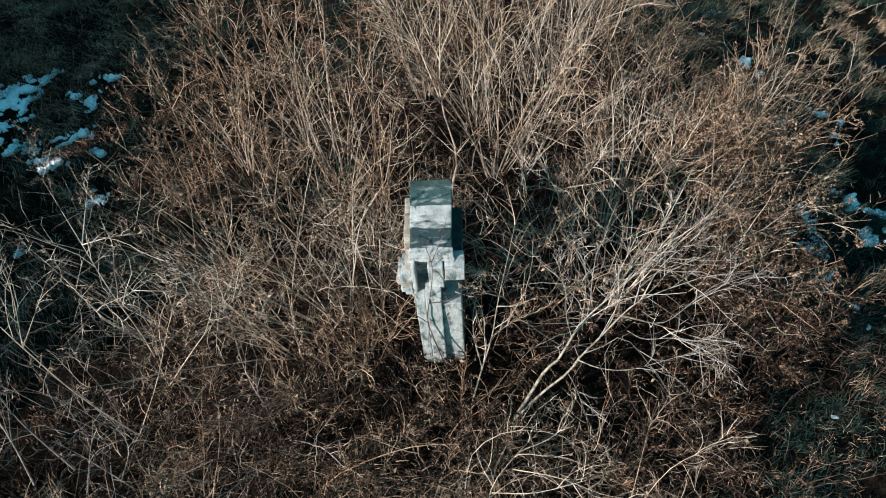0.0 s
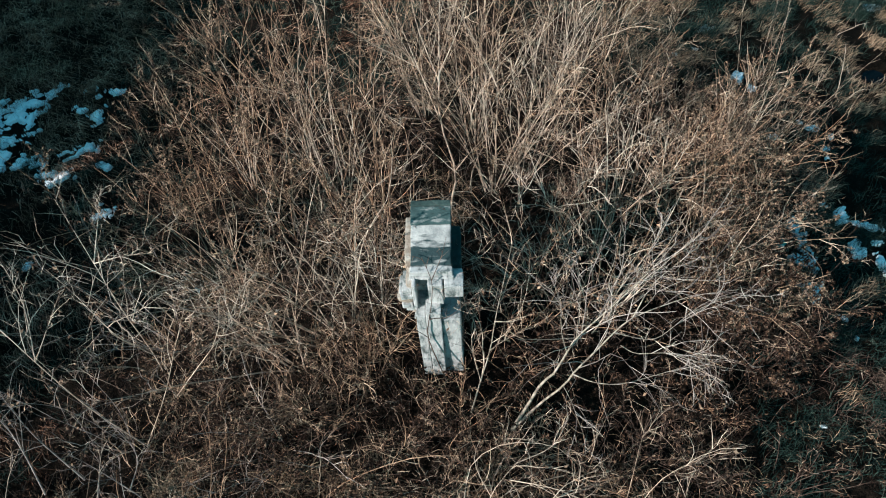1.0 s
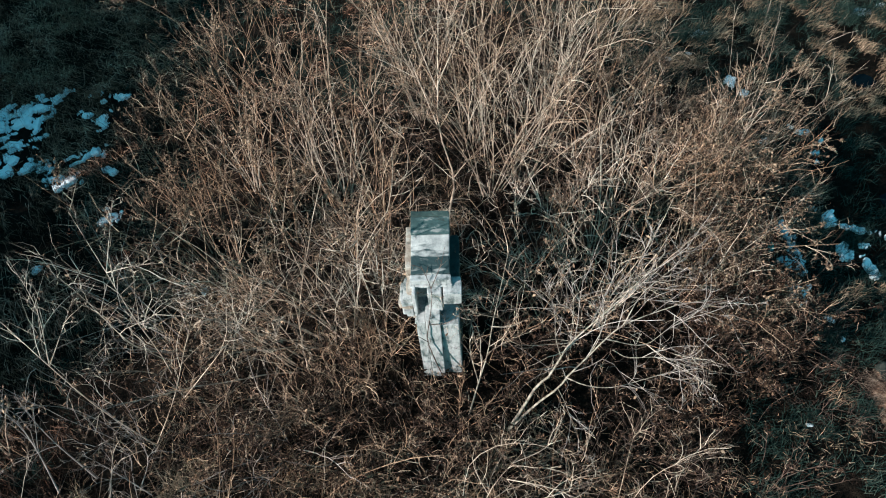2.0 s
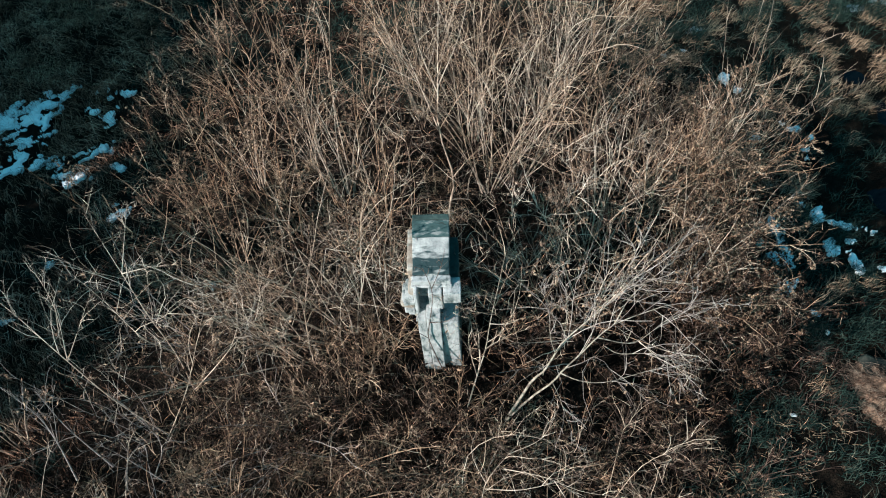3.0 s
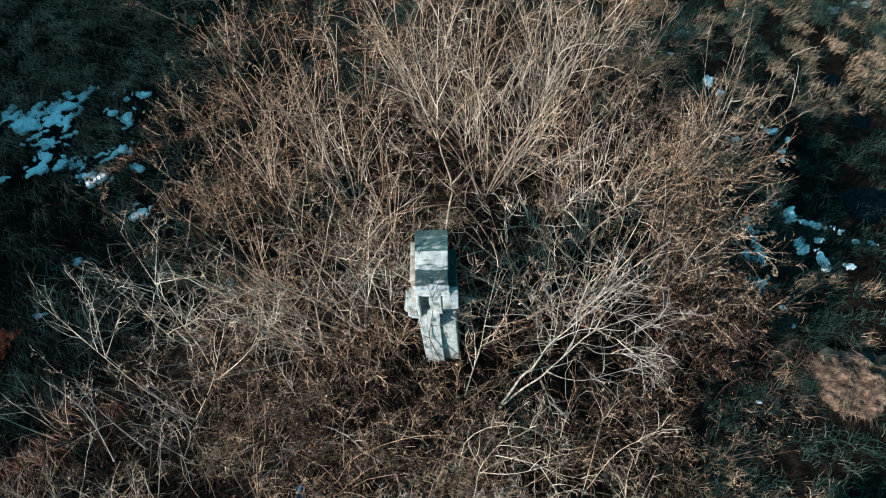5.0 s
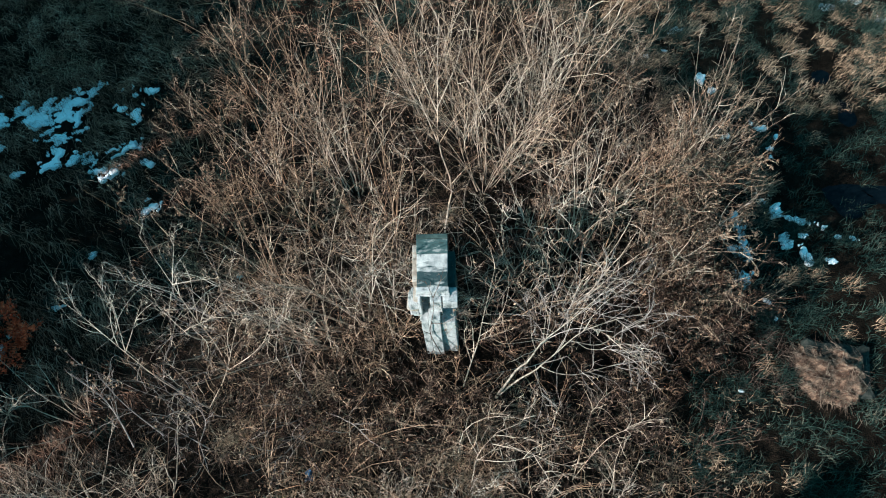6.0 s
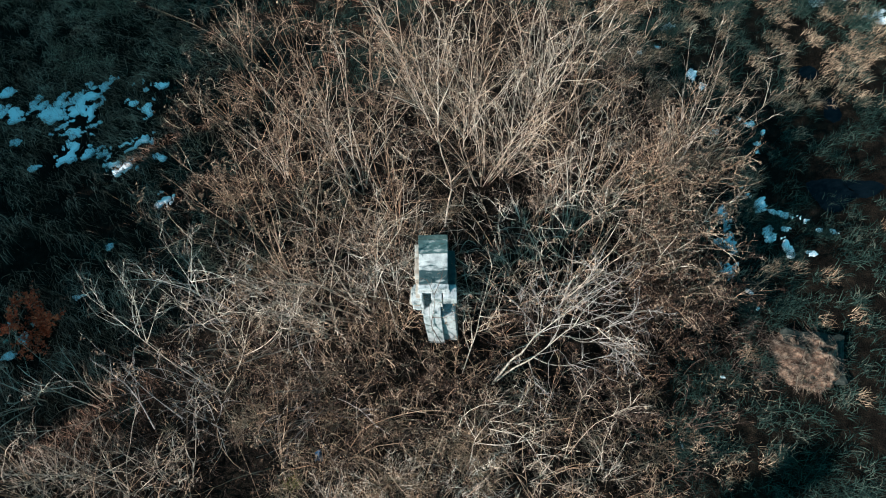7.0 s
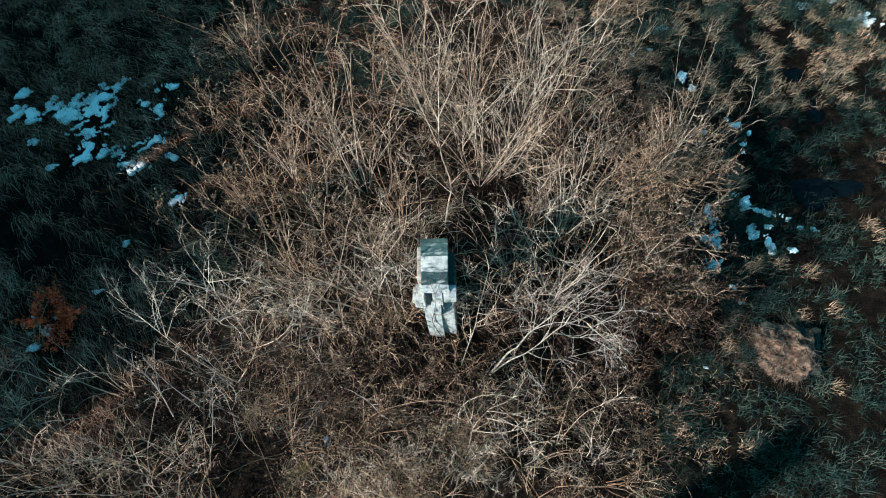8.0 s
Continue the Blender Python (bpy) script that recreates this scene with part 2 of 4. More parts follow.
# ---- ground ----
def build_ground():
    def axis(lo, hi, step):
        inner = np.arange(lo, hi + 1e-6, step)
        out = np.cumsum(step * 1.35 ** np.arange(1, 28))
        return np.concatenate([lo - out[::-1], inner, hi + out])
    xs, ys = axis(-16, 15, 0.16), axis(-2, 18, 0.16)
    gx, gy = np.meshgrid(xs, ys)
    v = np.stack([gx, gy, ground_z(gx, gy)], -1).reshape(-1, 3)
    nx, ny = len(xs), len(ys)
    i = (np.arange(ny - 1)[:, None] * nx + np.arange(nx - 1)[None]).ravel()
    f = np.stack([i, i + 1, i + nx + 1, i + nx], -1)
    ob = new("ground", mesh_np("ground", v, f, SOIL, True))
    tagged(ob, "damp soil, its colour darkened for shade, under dead leaves and matted grass", "ground", kind="structure")


build_ground()


# ---- the ruined monument ----
def block(bm, x0, x1, y0, y1, z0, z1, taper=(0, 0, 0, 0), rough=0.0, bevel=0.012, cuts=0, seed=1):
    """A bevelled box; taper moves the foot's left, right, front and back edges; rough wears its surface."""
    m = bmesh.new()
    r = bmesh.ops.create_cube(m, size=1.0)
    for v in m.verts:
        fx, fy, fz = v.co.x + 0.5, v.co.y + 0.5, v.co.z + 0.5
        v.co = Vector((x0 + (x1 - x0) * fx, y0 + (y1 - y0) * fy, z0 + (z1 - z0) * fz))
        if fz < 0.5:
            v.co.x += taper[0] if fx < 0.5 else taper[1]
            v.co.y += taper[2] if fy < 0.5 else taper[3]
    if bevel:
        bmesh.ops.bevel(m, geom=list(m.edges), offset=bevel, segments=2, affect="EDGES", profile=0.6)
    if cuts:
        bmesh.ops.subdivide_edges(m, edges=[e for e in m.edges if e.calc_length() > 0.1], cuts=cuts, use_grid_fill=True)
    if rough:
        for v in m.verts:
            p = v.co * 6 + Vector((seed * 3.1, 0, 0))
            v.co += Vector((noise.noise(p), noise.noise(p + Vector((9, 0, 0))), noise.noise(p + Vector((0, 9, 0))))) * rough
    me = bpy.data.meshes.new("tmp")
    m.to_mesh(me)
    m.free()
    bm.from_mesh(me)
    bpy.data.meshes.remove(me)
    return bm


MX, MY = -0.405, 4.16          # the cap's front edge: middle, and its place ahead
monument = tagged(new("monument"), "ruined whitewashed masonry monument with a sloping mossy cap among bushes", "monument")
monument.location = (MX, MY, 0)


def mpart(name, mat, label, *boxes, slope=None):
    bm = bmesh.new()
    for b in boxes:
        args, kw = b
        block(bm, *args, **kw)
    if slope:
        for v in bm.verts:
            v.co.z += slope * v.co.y
    return part(name, bm, mat, monument, label)


CAP_Z = 3.45
mpart("base_block", STONE, "whitewashed plastered base block", ((-0.215, -0.098, -0.275, 0.55, 0.2, 2.82), dict(taper=(-0.01, 0.0, 0.04, 0), rough=0.008, cuts=7)))
mpart("base_block", STONE, "whitewashed plastered base block", ((-0.092, 0.09, -0.29, 0.55, 0.2, 2.93), dict(taper=(0.0, 0.0, 0.04, 0), rough=0.008, cuts=7, seed=11)))
mpart("side_buttress", STONE, "whitewashed buttress leaning back at its foot", ((0.092, 0.325, -0.268, 0.5, 0.2, 2.72), dict(taper=(0.0, 0.02, 0.115, 0), rough=0.008, cuts=7, seed=2)))
mpart("core", STONE, "", ((-0.21, 0.22, 0.10, 0.80, 0.2, CAP_Z - 0.14), dict(rough=0.006, cuts=4, seed=3)))
mpart("front_column", STONE, "whitewashed narrow front column", ((-0.045, 0.13, -0.15, 0.11, 2.90, CAP_Z - 0.10), dict(rough=0.008, cuts=3, seed=4)))
mpart("jamb", STONE, "whitewashed left jamb beside a hollow", ((-0.235, -0.19, -0.16, 0.11, 2.78, CAP_Z - 0.095), dict(rough=0.006, cuts=2, seed=14)))
for i in range(8):
    back = 0.16 - 0.03 * (i % 2)
    step = (0.17, 0.14, 0.09, 0.04, 0.0, 0.03, 0.07, 0.11)[i]
    z0 = 2.57 + 0.093 * i
    mpart("masonry_course", BRICK_RAW if i % 3 == 1 else STONE, "", ((-0.415 + step, -0.237, -0.17 + 0.02 * ((i * 5) % 3) + 0.03 * (i > 5), back, z0, z0 + 0.086), dict(rough=0.026, bevel=0.012, cuts=3, seed=20 + i)))
mpart("side_wall", BRICK_RAW, "bare weathered side wall", ((-0.315, -0.215, 0.17, 0.78, 2.7, CAP_Z - 0.02), dict(rough=0.012, cuts=4, seed=15)))
mpart("wing", STONE, "whitewashed masonry wing with a hollow under it", ((0.150, 0.365, -0.16, 0.09, 3.07, CAP_Z - 0.11), dict(rough=0.014, bevel=0.010, cuts=4, seed=5)))
mpart("rear_wing", MOSS_STONE, "dark damp stained rear wing", ((0.222, 0.35, 0.10, 0.70, 0.2, CAP_Z - 0.30), dict(rough=0.02, cuts=4, seed=16)), slope=0.25)
mpart("ledge", STONE, "pale front ledge", ((-0.25, 0.25, -0.03, 0.06, CAP_Z - 0.09, CAP_Z), dict(rough=0.008, cuts=3, seed=6)))
mpart("lower_ledge", STONE, "thin pale moulding under the ledge", ((-0.262, 0.262, -0.055, 0.03, CAP_Z - 0.135, CAP_Z - 0.094), dict(rough=0.010, bevel=0.008, cuts=3, seed=18)))
mpart("cap", CAP_FRONT, "sloping cap slab stained grey-green", ((-0.235, 0.235, 0.062, 0.54, CAP_Z - 0.13, CAP_Z), dict(rough=0.008, cuts=3, seed=7)), slope=0.27)
mpart("rear_cap", STONE_CAP, "dark mossy rear cap slab", ((-0.24, 0.24, 0.545, 0.76, CAP_Z - 0.16, CAP_Z + 0.012), dict(rough=0.006, cuts=3, seed=8)), slope=0.27)
mpart("rear_lip", MOSS_STONE, "dark mossy raised lip", ((-0.24, 0.24, 0.762, 0.83, CAP_Z - 0.18, CAP_Z + 0.02), dict(rough=0.006, cuts=2, seed=9)), slope=0.27)


# ---- bushes ----
def grow(rng, base, way, length, radius, k, wander=0.12, lift=0.0, tip=0.25):
    """Bent tapering lines: base (n,3), way (n,3), length (n), radius (n)."""
    n = len(base)
    p = np.empty((n, k, 3))
    p[:, 0] = base
    d = unit(way)
    step = (length / (k - 1))[:, None]
    drift = rng.normal(0, 1, (n, 3)) * wander
    for i in range(1, k):
        d = unit(d + drift * 0.6 + rng.normal(0, 1, (n, 3)) * wander * 0.8 + np.array([0, 0, lift]))
        p[:, i] = p[:, i - 1] + d * step
    r = radius[:, None] * (1 - (1 - tip) * np.linspace(0, 1, k)[None] ** 0.9)
    return p, r


def fork(rng, p, r, count, t0, t1, angle, length, k, lift=0.05, wander=0.12, thin=0.6, least=0.0034, upward=0.15):
    """Side shoots: count on each line, from t0 to t1 of it, at angles (degrees), length as a share of the line's rest."""
    n, kk, _ = p.shape
    who = np.repeat(np.arange(n), count)
    t = rng.uniform(t0, t1, len(who))
    s = t * (kk - 1)
    i = np.minimum(s.astype(int), kk - 2)
    w = (s - i)[:, None]
    base = p[who, i] * (1 - w) + p[who, i + 1] * w
    rad = r[who, i] * (1 - w[:, 0]) + r[who, i + 1] * w[:, 0]
    tan = unit(p[who, i + 1] - p[who, i])
    side = unit(np.cross(tan, rng.normal(0, 1, (len(who), 3))))
    a = np.radians(rng.uniform(angle[0], angle[1], len(who)))[:, None]
    way = tan * np.cos(a) + side * np.sin(a) + np.array([0, 0, upward])
    whole = np.linalg.norm(p[:, -1] - p[:, 0], axis=-1)[who]
    ln = whole * (length * (1.1 - 0.75 * t)) * rng.uniform(0.5, 1.25, len(who))
    return grow(rng, base, way, np.maximum(ln, 0.08), np.maximum(rad * thin, least), k, wander, lift)


def tube(p, r, sides):
    """Tubes along lines (n,k,3) with radii (n,k): points and quads."""
    n, k, _ = p.shape
    tan = np.empty_like(p)
    tan[:, 1:-1] = p[:, 2:] - p[:, :-2] if k > 2 else 0
    tan[:, 0], tan[:, -1] = p[:, 1] - p[:, 0], p[:, -1] - p[:, -2]
    tan = unit(tan)
    mean = unit(p[:, -1] - p[:, 0])
    ref = np.where(np.abs(mean[:, 2:3]) < 0.7, np.array([[0, 0, 1.0]]), np.array([[1.0, 0, 0]]))[:, None]
    u = unit(np.cross(tan, np.broadcast_to(ref, p.shape)))
    v = np.cross(tan, u)
    a = np.arange(sides) * 2 * np.pi / sides
    ring = p[:, :, None] + r[:, :, None, None] * (u[:, :, None] * np.cos(a)[:, None] + v[:, :, None] * np.sin(a)[:, None])
    idx = np.arange(n * k * sides).reshape(n, k, sides)
    nxt = np.roll(idx, -1, axis=2)
    f = np.stack([idx[:, :-1], nxt[:, :-1], nxt[:, 1:], idx[:, 1:]], -1).reshape(-1, 4)
    return ring.reshape(-1, 3), f


def join(*sets):
    vs, fs, o = [], [], 0
    for v, f in sets:
        vs.append(v)
        fs.append(f + o)
        o += len(v)
    return np.concatenate(vs), np.concatenate(fs)


def leaf_set(rng, at, size, hang=0.3, slim=1.0):
    """Curled dead leaves at points: two triangles each, folded along the rib."""
    n = len(at)
    d = unit(rng.normal(0, 1, (n, 3)) + np.array([0, 0, -hang]))
    s = unit(np.cross(d, rng.normal(0, 1, (n, 3))))
    up = np.cross(d, s)
    ln = (size * rng.uniform(0.55, 1.35, n))[:, None]
    wd = ln * rng.uniform(0.14, 0.32, n)[:, None] * slim
    fold = ln * rng.uniform(-0.05, 0.28, n)[:, None]
    curl = ln * rng.uniform(-0.25, 0.25, n)[:, None]
    root, tip = at - up * fold * 0.3, at + d * ln + up * curl
    mid = at + d * ln * 0.5
    v = np.stack([root, mid + s * wd + up * fold, tip, mid - s * wd + up * fold], 1).reshape(-1, 3)
    i = (np.arange(n) * 4)[:, None]
    return v, np.concatenate([i + np.array([[0, 2, 1]]), i + np.array([[0, 3, 2]])])


def along(rng, p, count, t0=0.1):
    """Random points on lines."""
    n, k, _ = p.shape
    who = rng.integers(0, n, count)
    s = rng.uniform(t0, 1, count) * (k - 1) * 0.999
    i = s.astype(int)
    w = (s - i)[:, None]
    return p[who, i] * (1 - w) + p[who, i + 1] * w


def bush(name, x, y, stems, height, lean, spread, leaves, bark, leaf_mat, label, seed, thick=0.0115, shoots=12, twigs=7, leaf_size=0.055, straight=0.07, fixed=None, stem_bark=None, open_angle=(22, 58), reach=0.54, twig_bark=None, hold=0.35, low=0.18, level=False, group="bushes of the thicket"):
    """A leafless bush: main stems, side shoots and twigs, with what dead leaves still hang on it."""
    rng = np.random.default_rng(seed)
    z = float(ground_z(x, y))
    thing = tagged(new(name), label, "bush", group)
    thing.location = (x, y, z)
    az = rng.uniform(0, 2 * np.pi, stems)
    th = spread * np.sqrt(rng.uniform(0.02, 1, stems))
    way = np.stack([np.sin(th) * np.cos(az) + lean[0], np.sin(th) * np.sin(az) + lean[1], np.cos(th)], -1)
    base = np.stack([np.cos(az) * 0.16 * rng.uniform(0.2, 1.2, stems), np.sin(az) * 0.16 * rng.uniform(0.2, 1.2, stems), np.full(stems, -0.06)], -1)
    ln = height * rng.uniform(0.6, 1.12, stems) * np.sqrt(1 + lean[0] ** 2 + lean[1] ** 2)
    p, r = grow(rng, base, way, ln, thick * rng.uniform(0.6, 1.25, stems), 9, straight, 0.015, 0.22)
    if fixed:
        p, r = fixed
        p = p - np.array([0, 0, z if level else 0.0])
    p1, r1 = fork(rng, p, r, shoots, low, 0.98, open_angle, reach, 7, 0.02, 0.17, thin=0.55, least=0.0040)
    p2, r2 = fork(rng, p1, r1, twigs, 0.12, 1.0, (22, 70), 0.60, 4, 0.0, 0.24, thin=0.6, least=0.0030)
    for i in range(len(p)):
        v, f = tube(p[i:i + 1], r[i:i + 1], 6)
        part_np("stem", v, f, stem_bark or bark, thing, smooth=True)
    v, f = tube(p1, r1, 4)
    tagged(part_np("branch_spray", v, f, bark, thing), kind="stuff")
    v, f = tube(p2, r2, 3)
    tagged(part_np("twig_spray", v, f, twig_bark or BARK_TWIG, thing, "fine reddish-brown and grey twigs"), kind="stuff")
    if leaves:
        held = rng.uniform(0, 1, len(p1)) < hold
        held[0] = True
        at = np.concatenate([along(rng, p2[np.repeat(held, twigs)], int(leaves * 0.8), 0.2), along(rng, p1[held], leaves - int(leaves * 0.8), 0.3)])
        v, f = leaf_set(rng, at, leaf_size)
        tagged(part_np("dead_leaves", v, f, leaf_mat, thing, "curled dry brown leaves"), kind="stuff")
    return thing


PALE = "leafless bush with long pale straight stems"
TAN = "bush with dense tan twigs and clinging dead leaves"
BARE = "bare grey bush with forked spreading branches"
# x, y, stems, height, lean x, lean y, spread
FAN = [
    (0.51, 7.72, 14, 4.4, 0.02, 0.12, 0.42), (1.01, 7.93, 12, 4.3, 0.18, 0.10, 0.42), (0.22, 9.14, 15, 4.2, -0.05, 0.10, 0.42),
    (1.62, 9.61, 13, 4.0, 0.15, 0.15, 0.42), (-0.79, 9.94, 12, 3.9, -0.05, 0.1, 0.4),
]
for i, (x, y, n, h, a, b, s) in enumerate(FAN):
    bush("bush", x, y, n, h, (a, b), s, 500, BARK_PALE, LEAF_TAN, PALE, 100 + i, twig_bark=BARK_TWIG if i % 2 else BARK, shoots=11, twigs=5, straight=0.055, open_angle=(12, 42), reach=0.5, leaf_size=0.04, thick=0.0105)
LEFT = [
    (-1.89, 4.59, 11, 3.6, -0.15, 0.02, 0.55), (-1.45, 5.59, 10, 3.5, -0.05, 0.10, 0.45), (-2.56, 4.29, 10, 3.5, -0.25, 0.0, 0.6), (-3.09, 6.82, 11, 3.7, -0.15, 0.1, 0.6),
    (-2.17, 7.68, 11, 3.7, -0.05, 0.12, 0.5), (-3.73, 5.57, 11, 3.5, -0.3, 0.05, 0.6), (-4.03, 8.19, 8, 2.5, -0.02, 0.10, 0.42), (-1.36, 7.01, 9, 3.5, 0.0, 0.12, 0.4),
    (-3.00, 8.80, 8, 2.6, -0.05, 0.10, 0.5), (-4.55, 6.60, 7, 2.4, -0.12, 0.1, 0.5),
]
for i, (x, y, n, h, a, b, s) in enumerate(LEFT):
    bush("bush", x, y, n, h, (a - 0.10, b + 0.06), s * 0.85, 1900, BARK if i % 2 else BARK_PALE, LEAF_TAN, TAN, 200 + i, hold=0.18, twig_bark=BARK_PALE if i < 3 else BARK_TWIG, shoots=7, twigs=4, thick=0.0115, straight=0.07, leaf_size=0.036)
REAR = [(-3.18, 10.40, 4, 3.8, -0.05, 0.08, 0.22), (-4.00, 10.60, 3, 3.6, -0.16, 0.10, 0.22), (-2.05, 10.60, 4, 3.2, 0.02, 0.1, 0.3)]
FRINGE = [(-4.90, 8.95, 1.9), (-5.0, 7.6, 1.3), (-5.5, 9.9, 1.6), (-4.8, 10.4, 1.8), (-5.9, 8.9, 1.3), (-5.3, 11.2, 1.7)]
for i, (x, y, h) in enumerate(FRINGE):
    bush("bush", x, y, 10, h, (-0.1, 0.1), 0.6, 250, BARK, LEAF_TAN, "low twiggy bush at the edge of shaded grass", 240 + i, twig_bark=BARK_TWIG, shoots=6, twigs=3, thick=0.008, straight=0.10, leaf_size=0.035)
for i, (x, y, n, h, a, b, s) in enumerate(REAR):
    bush("bush", x, y, n, h, (a, b), s, 200, BARK, LEAF_TAN, PALE, 260 + i, shoots=9, twigs=4, straight=0.05, open_angle=(12, 40))
SCRUB = [(-6.2, 10.5, 1.3), (-6.6, 9.5, 1.0), (-5.0, 11.9, 1.5), (3.6, 9.7, 1.5), (4.3, 10.1, 1.2), (3.5, 10.8, 1.5), (4.1, 9.1, 1.4)]
for i, (x, y, h) in enumerate(SCRUB):
    bush("brown_bush", x, y, 10, h, (0.0, 0.1), 0.7, 120, BARK_BROWN, LEAF_BROWN, "low dark scrub of thin red-brown twigs", 270 + i, twig_bark=BARK_TWIG, shoots=7, twigs=4, thick=0.006, straight=0.12, leaf_size=0.04)
SIDE = [(-4.70, 4.91, 9, 3.1, -0.15, 0.05, 0.6), (-5.20, 3.20, 7, 2.4, -0.2, -0.05, 0.6), (-2.68, 3.02, 6, 2.2, -0.15, -0.1, 0.65)]
for i, (x, y, n, h, a, b, s) in enumerate(SIDE):
    bush("bush", x, y, n, h, (a, b), s, 300, BARK_WILLOW, LEAF_TAN, BARE, 300 + i, twig_bark=BARK_PALE, shoots=6, twigs=3, straight=0.10, thick=0.009)
RIGHT = [
    (2.24, 6.13, 9, 3.2, 0.25, 0.15, 0.5), (2.85, 6.75, 9, 3.1, 0.3, 0.2, 0.5), (3.42, 5.41, 8, 2.7, 0.35, 0.1, 0.55), (3.05, 7.60, 8, 2.5, 0.22, 0.08, 0.5),
    (4.25, 6.97, 7, 2.5, 0.4, 0.15, 0.55), (2.52, 8.92, 8, 3.4, 0.15, 0.15, 0.45), (1.89, 4.83, 7, 2.8, 0.2, 0.1, 0.5),
]
for i, (x, y, n, h, a, b, s) in enumerate(RIGHT):
    bush("bush", x, y, n, h, (a * 0.7 + 0.05, b + 0.06), s * 0.85, 1500, BARK if i % 2 else BARK_PALE, LEAF_TAN, TAN, 400 + i, hold=0.22, twig_bark=BARK_PALE if y > 7.5 else BARK_TWIG, shoots=10 if y > 7.5 else 9, twigs=5 if y > 7.5 else 4, thick=0.0115, straight=0.07, leaf_size=0.036)
bush("bush", 4.95, 8.10, 15, 3.0, (0.30, 0.42), 0.40, 0, BARK_PALE, LEAF_TAN, "leafless bush of thin pale stems leaning over wet grass", 440, twig_bark=BARK_PALE, shoots=5, twigs=2, thick=0.0058, straight=0.04, open_angle=(10, 30), reach=0.4)
CROWN = [(3.65, 6.15, 2.9, 0.20, 0.06), (3.95, 6.95, 2.8, 0.20, 0.10), (3.60, 5.20, 2.6, 0.25, 0.04), (4.35, 7.55, 2.4, 0.22, 0.10)]
for i, (x, y, h, a, b) in enumerate(CROWN):
    bush("bush", x, y, 10, h, (a, b), 0.38, 1900, BARK, LEAF_TAN, TAN, 420 + i, hold=0.3, twig_bark=BARK_TWIG, shoots=9, twigs=4, thick=0.010, straight=0.08, leaf_size=0.04, low=0.3)
EDGE = [(4.40, 7.35), (4.75, 7.95), (4.10, 6.26), (4.10, 5.35), (3.95, 6.94), (5.15, 7.95), (4.35, 5.90), (4.50, 6.70), (4.30, 4.90)]
for i, (x, y) in enumerate(EDGE):
    bush("bush", x, y, 9, 1.5, (0.02, 0.08), 0.45, 1800, BARK, LEAF_TAN, "bush thick with hanging tan leaves beside melting snow", 450 + i, shoots=10, twigs=5, straight=0.10, leaf_size=0.032)
FRONT = [
    (0.44, 2.03, 9, 2.4, 0.1, 0.0, 0.85), (-2.32, 1.84, 10, 2.8, 0.0, 0.0, 0.8), (-1.10, 0.73, 10, 2.8, 0.0, 0.0, 0.8), (1.37, 0.73, 10, 2.6, 0.1, 0.0, 0.8), (2.73, 1.05, 9, 2.4, 0.1, 0.1, 0.8),
    (-3.44, 0.41, 10, 2.9, -0.1, 0.0, 0.8), (-6.57, 0.41, 10, 2.9, -0.1, 0.1, 0.8), (-8.38, 1.24, 10, 2.9, -0.1, 0.1, 0.8), (-0.66, 2.41, 8, 2.0, 0.0, 0.0, 0.9), (-3.58, 1.75, 9, 2.8, -0.1, 0.0, 0.8), (-5.10, 0.41, 10, 2.9, -0.1, 0.0, 0.8),
]
for i, (x, y, n, h, a, b, s) in enumerate(FRONT):
    bush("bush", x, y, n, h, (a, b), s, 260, BARK, LEAF_BROWN, BARE, 500 + i, twig_bark=BARK_TWIG if i % 2 else BARK, shoots=5, twigs=3, straight=0.12, thick=0.009)


CORNER = [(-8.72, 3.10, 1.9), (-7.20, 2.96, 2.2), (-9.54, 3.99, 1.4), (-9.13, 1.46, 2.2), (-7.88, 1.22, 2.4), (-6.56, 1.21, 2.4), (-9.73, 2.51, 1.8), (-5.39, 1.31, 2.2)]
for i, (x, y, h) in enumerate(CORNER):
    bush("bush", x, y, 8, h, (-0.15, 0.08), 0.75, 60, BARK_PALE, LEAF_TAN, BARE, 550 + i, twig_bark=BARK if i % 2 else BARK_PALE, shoots=6, twigs=3, straight=0.12, thick=0.011)
NEAR = [(-1.35, 4.75, 2.8), (-1.15, 5.70, 2.8), (1.45, 6.50, 1.6), (0.75, 4.75, 2.7), (1.30, 4.75, 2.9), (1.15, 5.35, 3.1), (1.65, 5.05, 3.2), (2.10, 5.45, 3.2)]
for i, (x, y, h) in enumerate(NEAR):
    bush("bush", x, y, 8, h, (0.02, 0.06), 0.5, 150, BARK_PALE, LEAF_TAN, PALE, 560 + i, twig_bark=BARK_PALE, stem_bark=BARK, shoots=8 if i > 1 else 10, twigs=4, straight=0.08, thick=0.009, low=0.58 if i > 1 else 0.2)
BRUSH = [(-8.06, 1.51), (-6.87, 1.58), (-5.75, 1.36), (-1.38, 1.32), (-0.02, 1.34), (1.13, 1.41), (2.48, 1.40), (-2.46, 0.93)]
for i, (x, y) in enumerate(BRUSH):
    bush("bush", x, y, 11, 1.25, (0.0, 0.05), 0.8, 200, BARK_PALE, LEAF_TAN, "low brush of fine pale crowded twigs", 580 + i, twig_bark=BARK_PALE, shoots=9, twigs=5, straight=0.13, thick=0.008, leaf_size=0.04)
FOOT = [(-1.5, 4.1, 1.9), (-0.3, 3.2, 1.1), (-1.9, 3.6, 1.7), (0.1, 2.6, 1.2)]
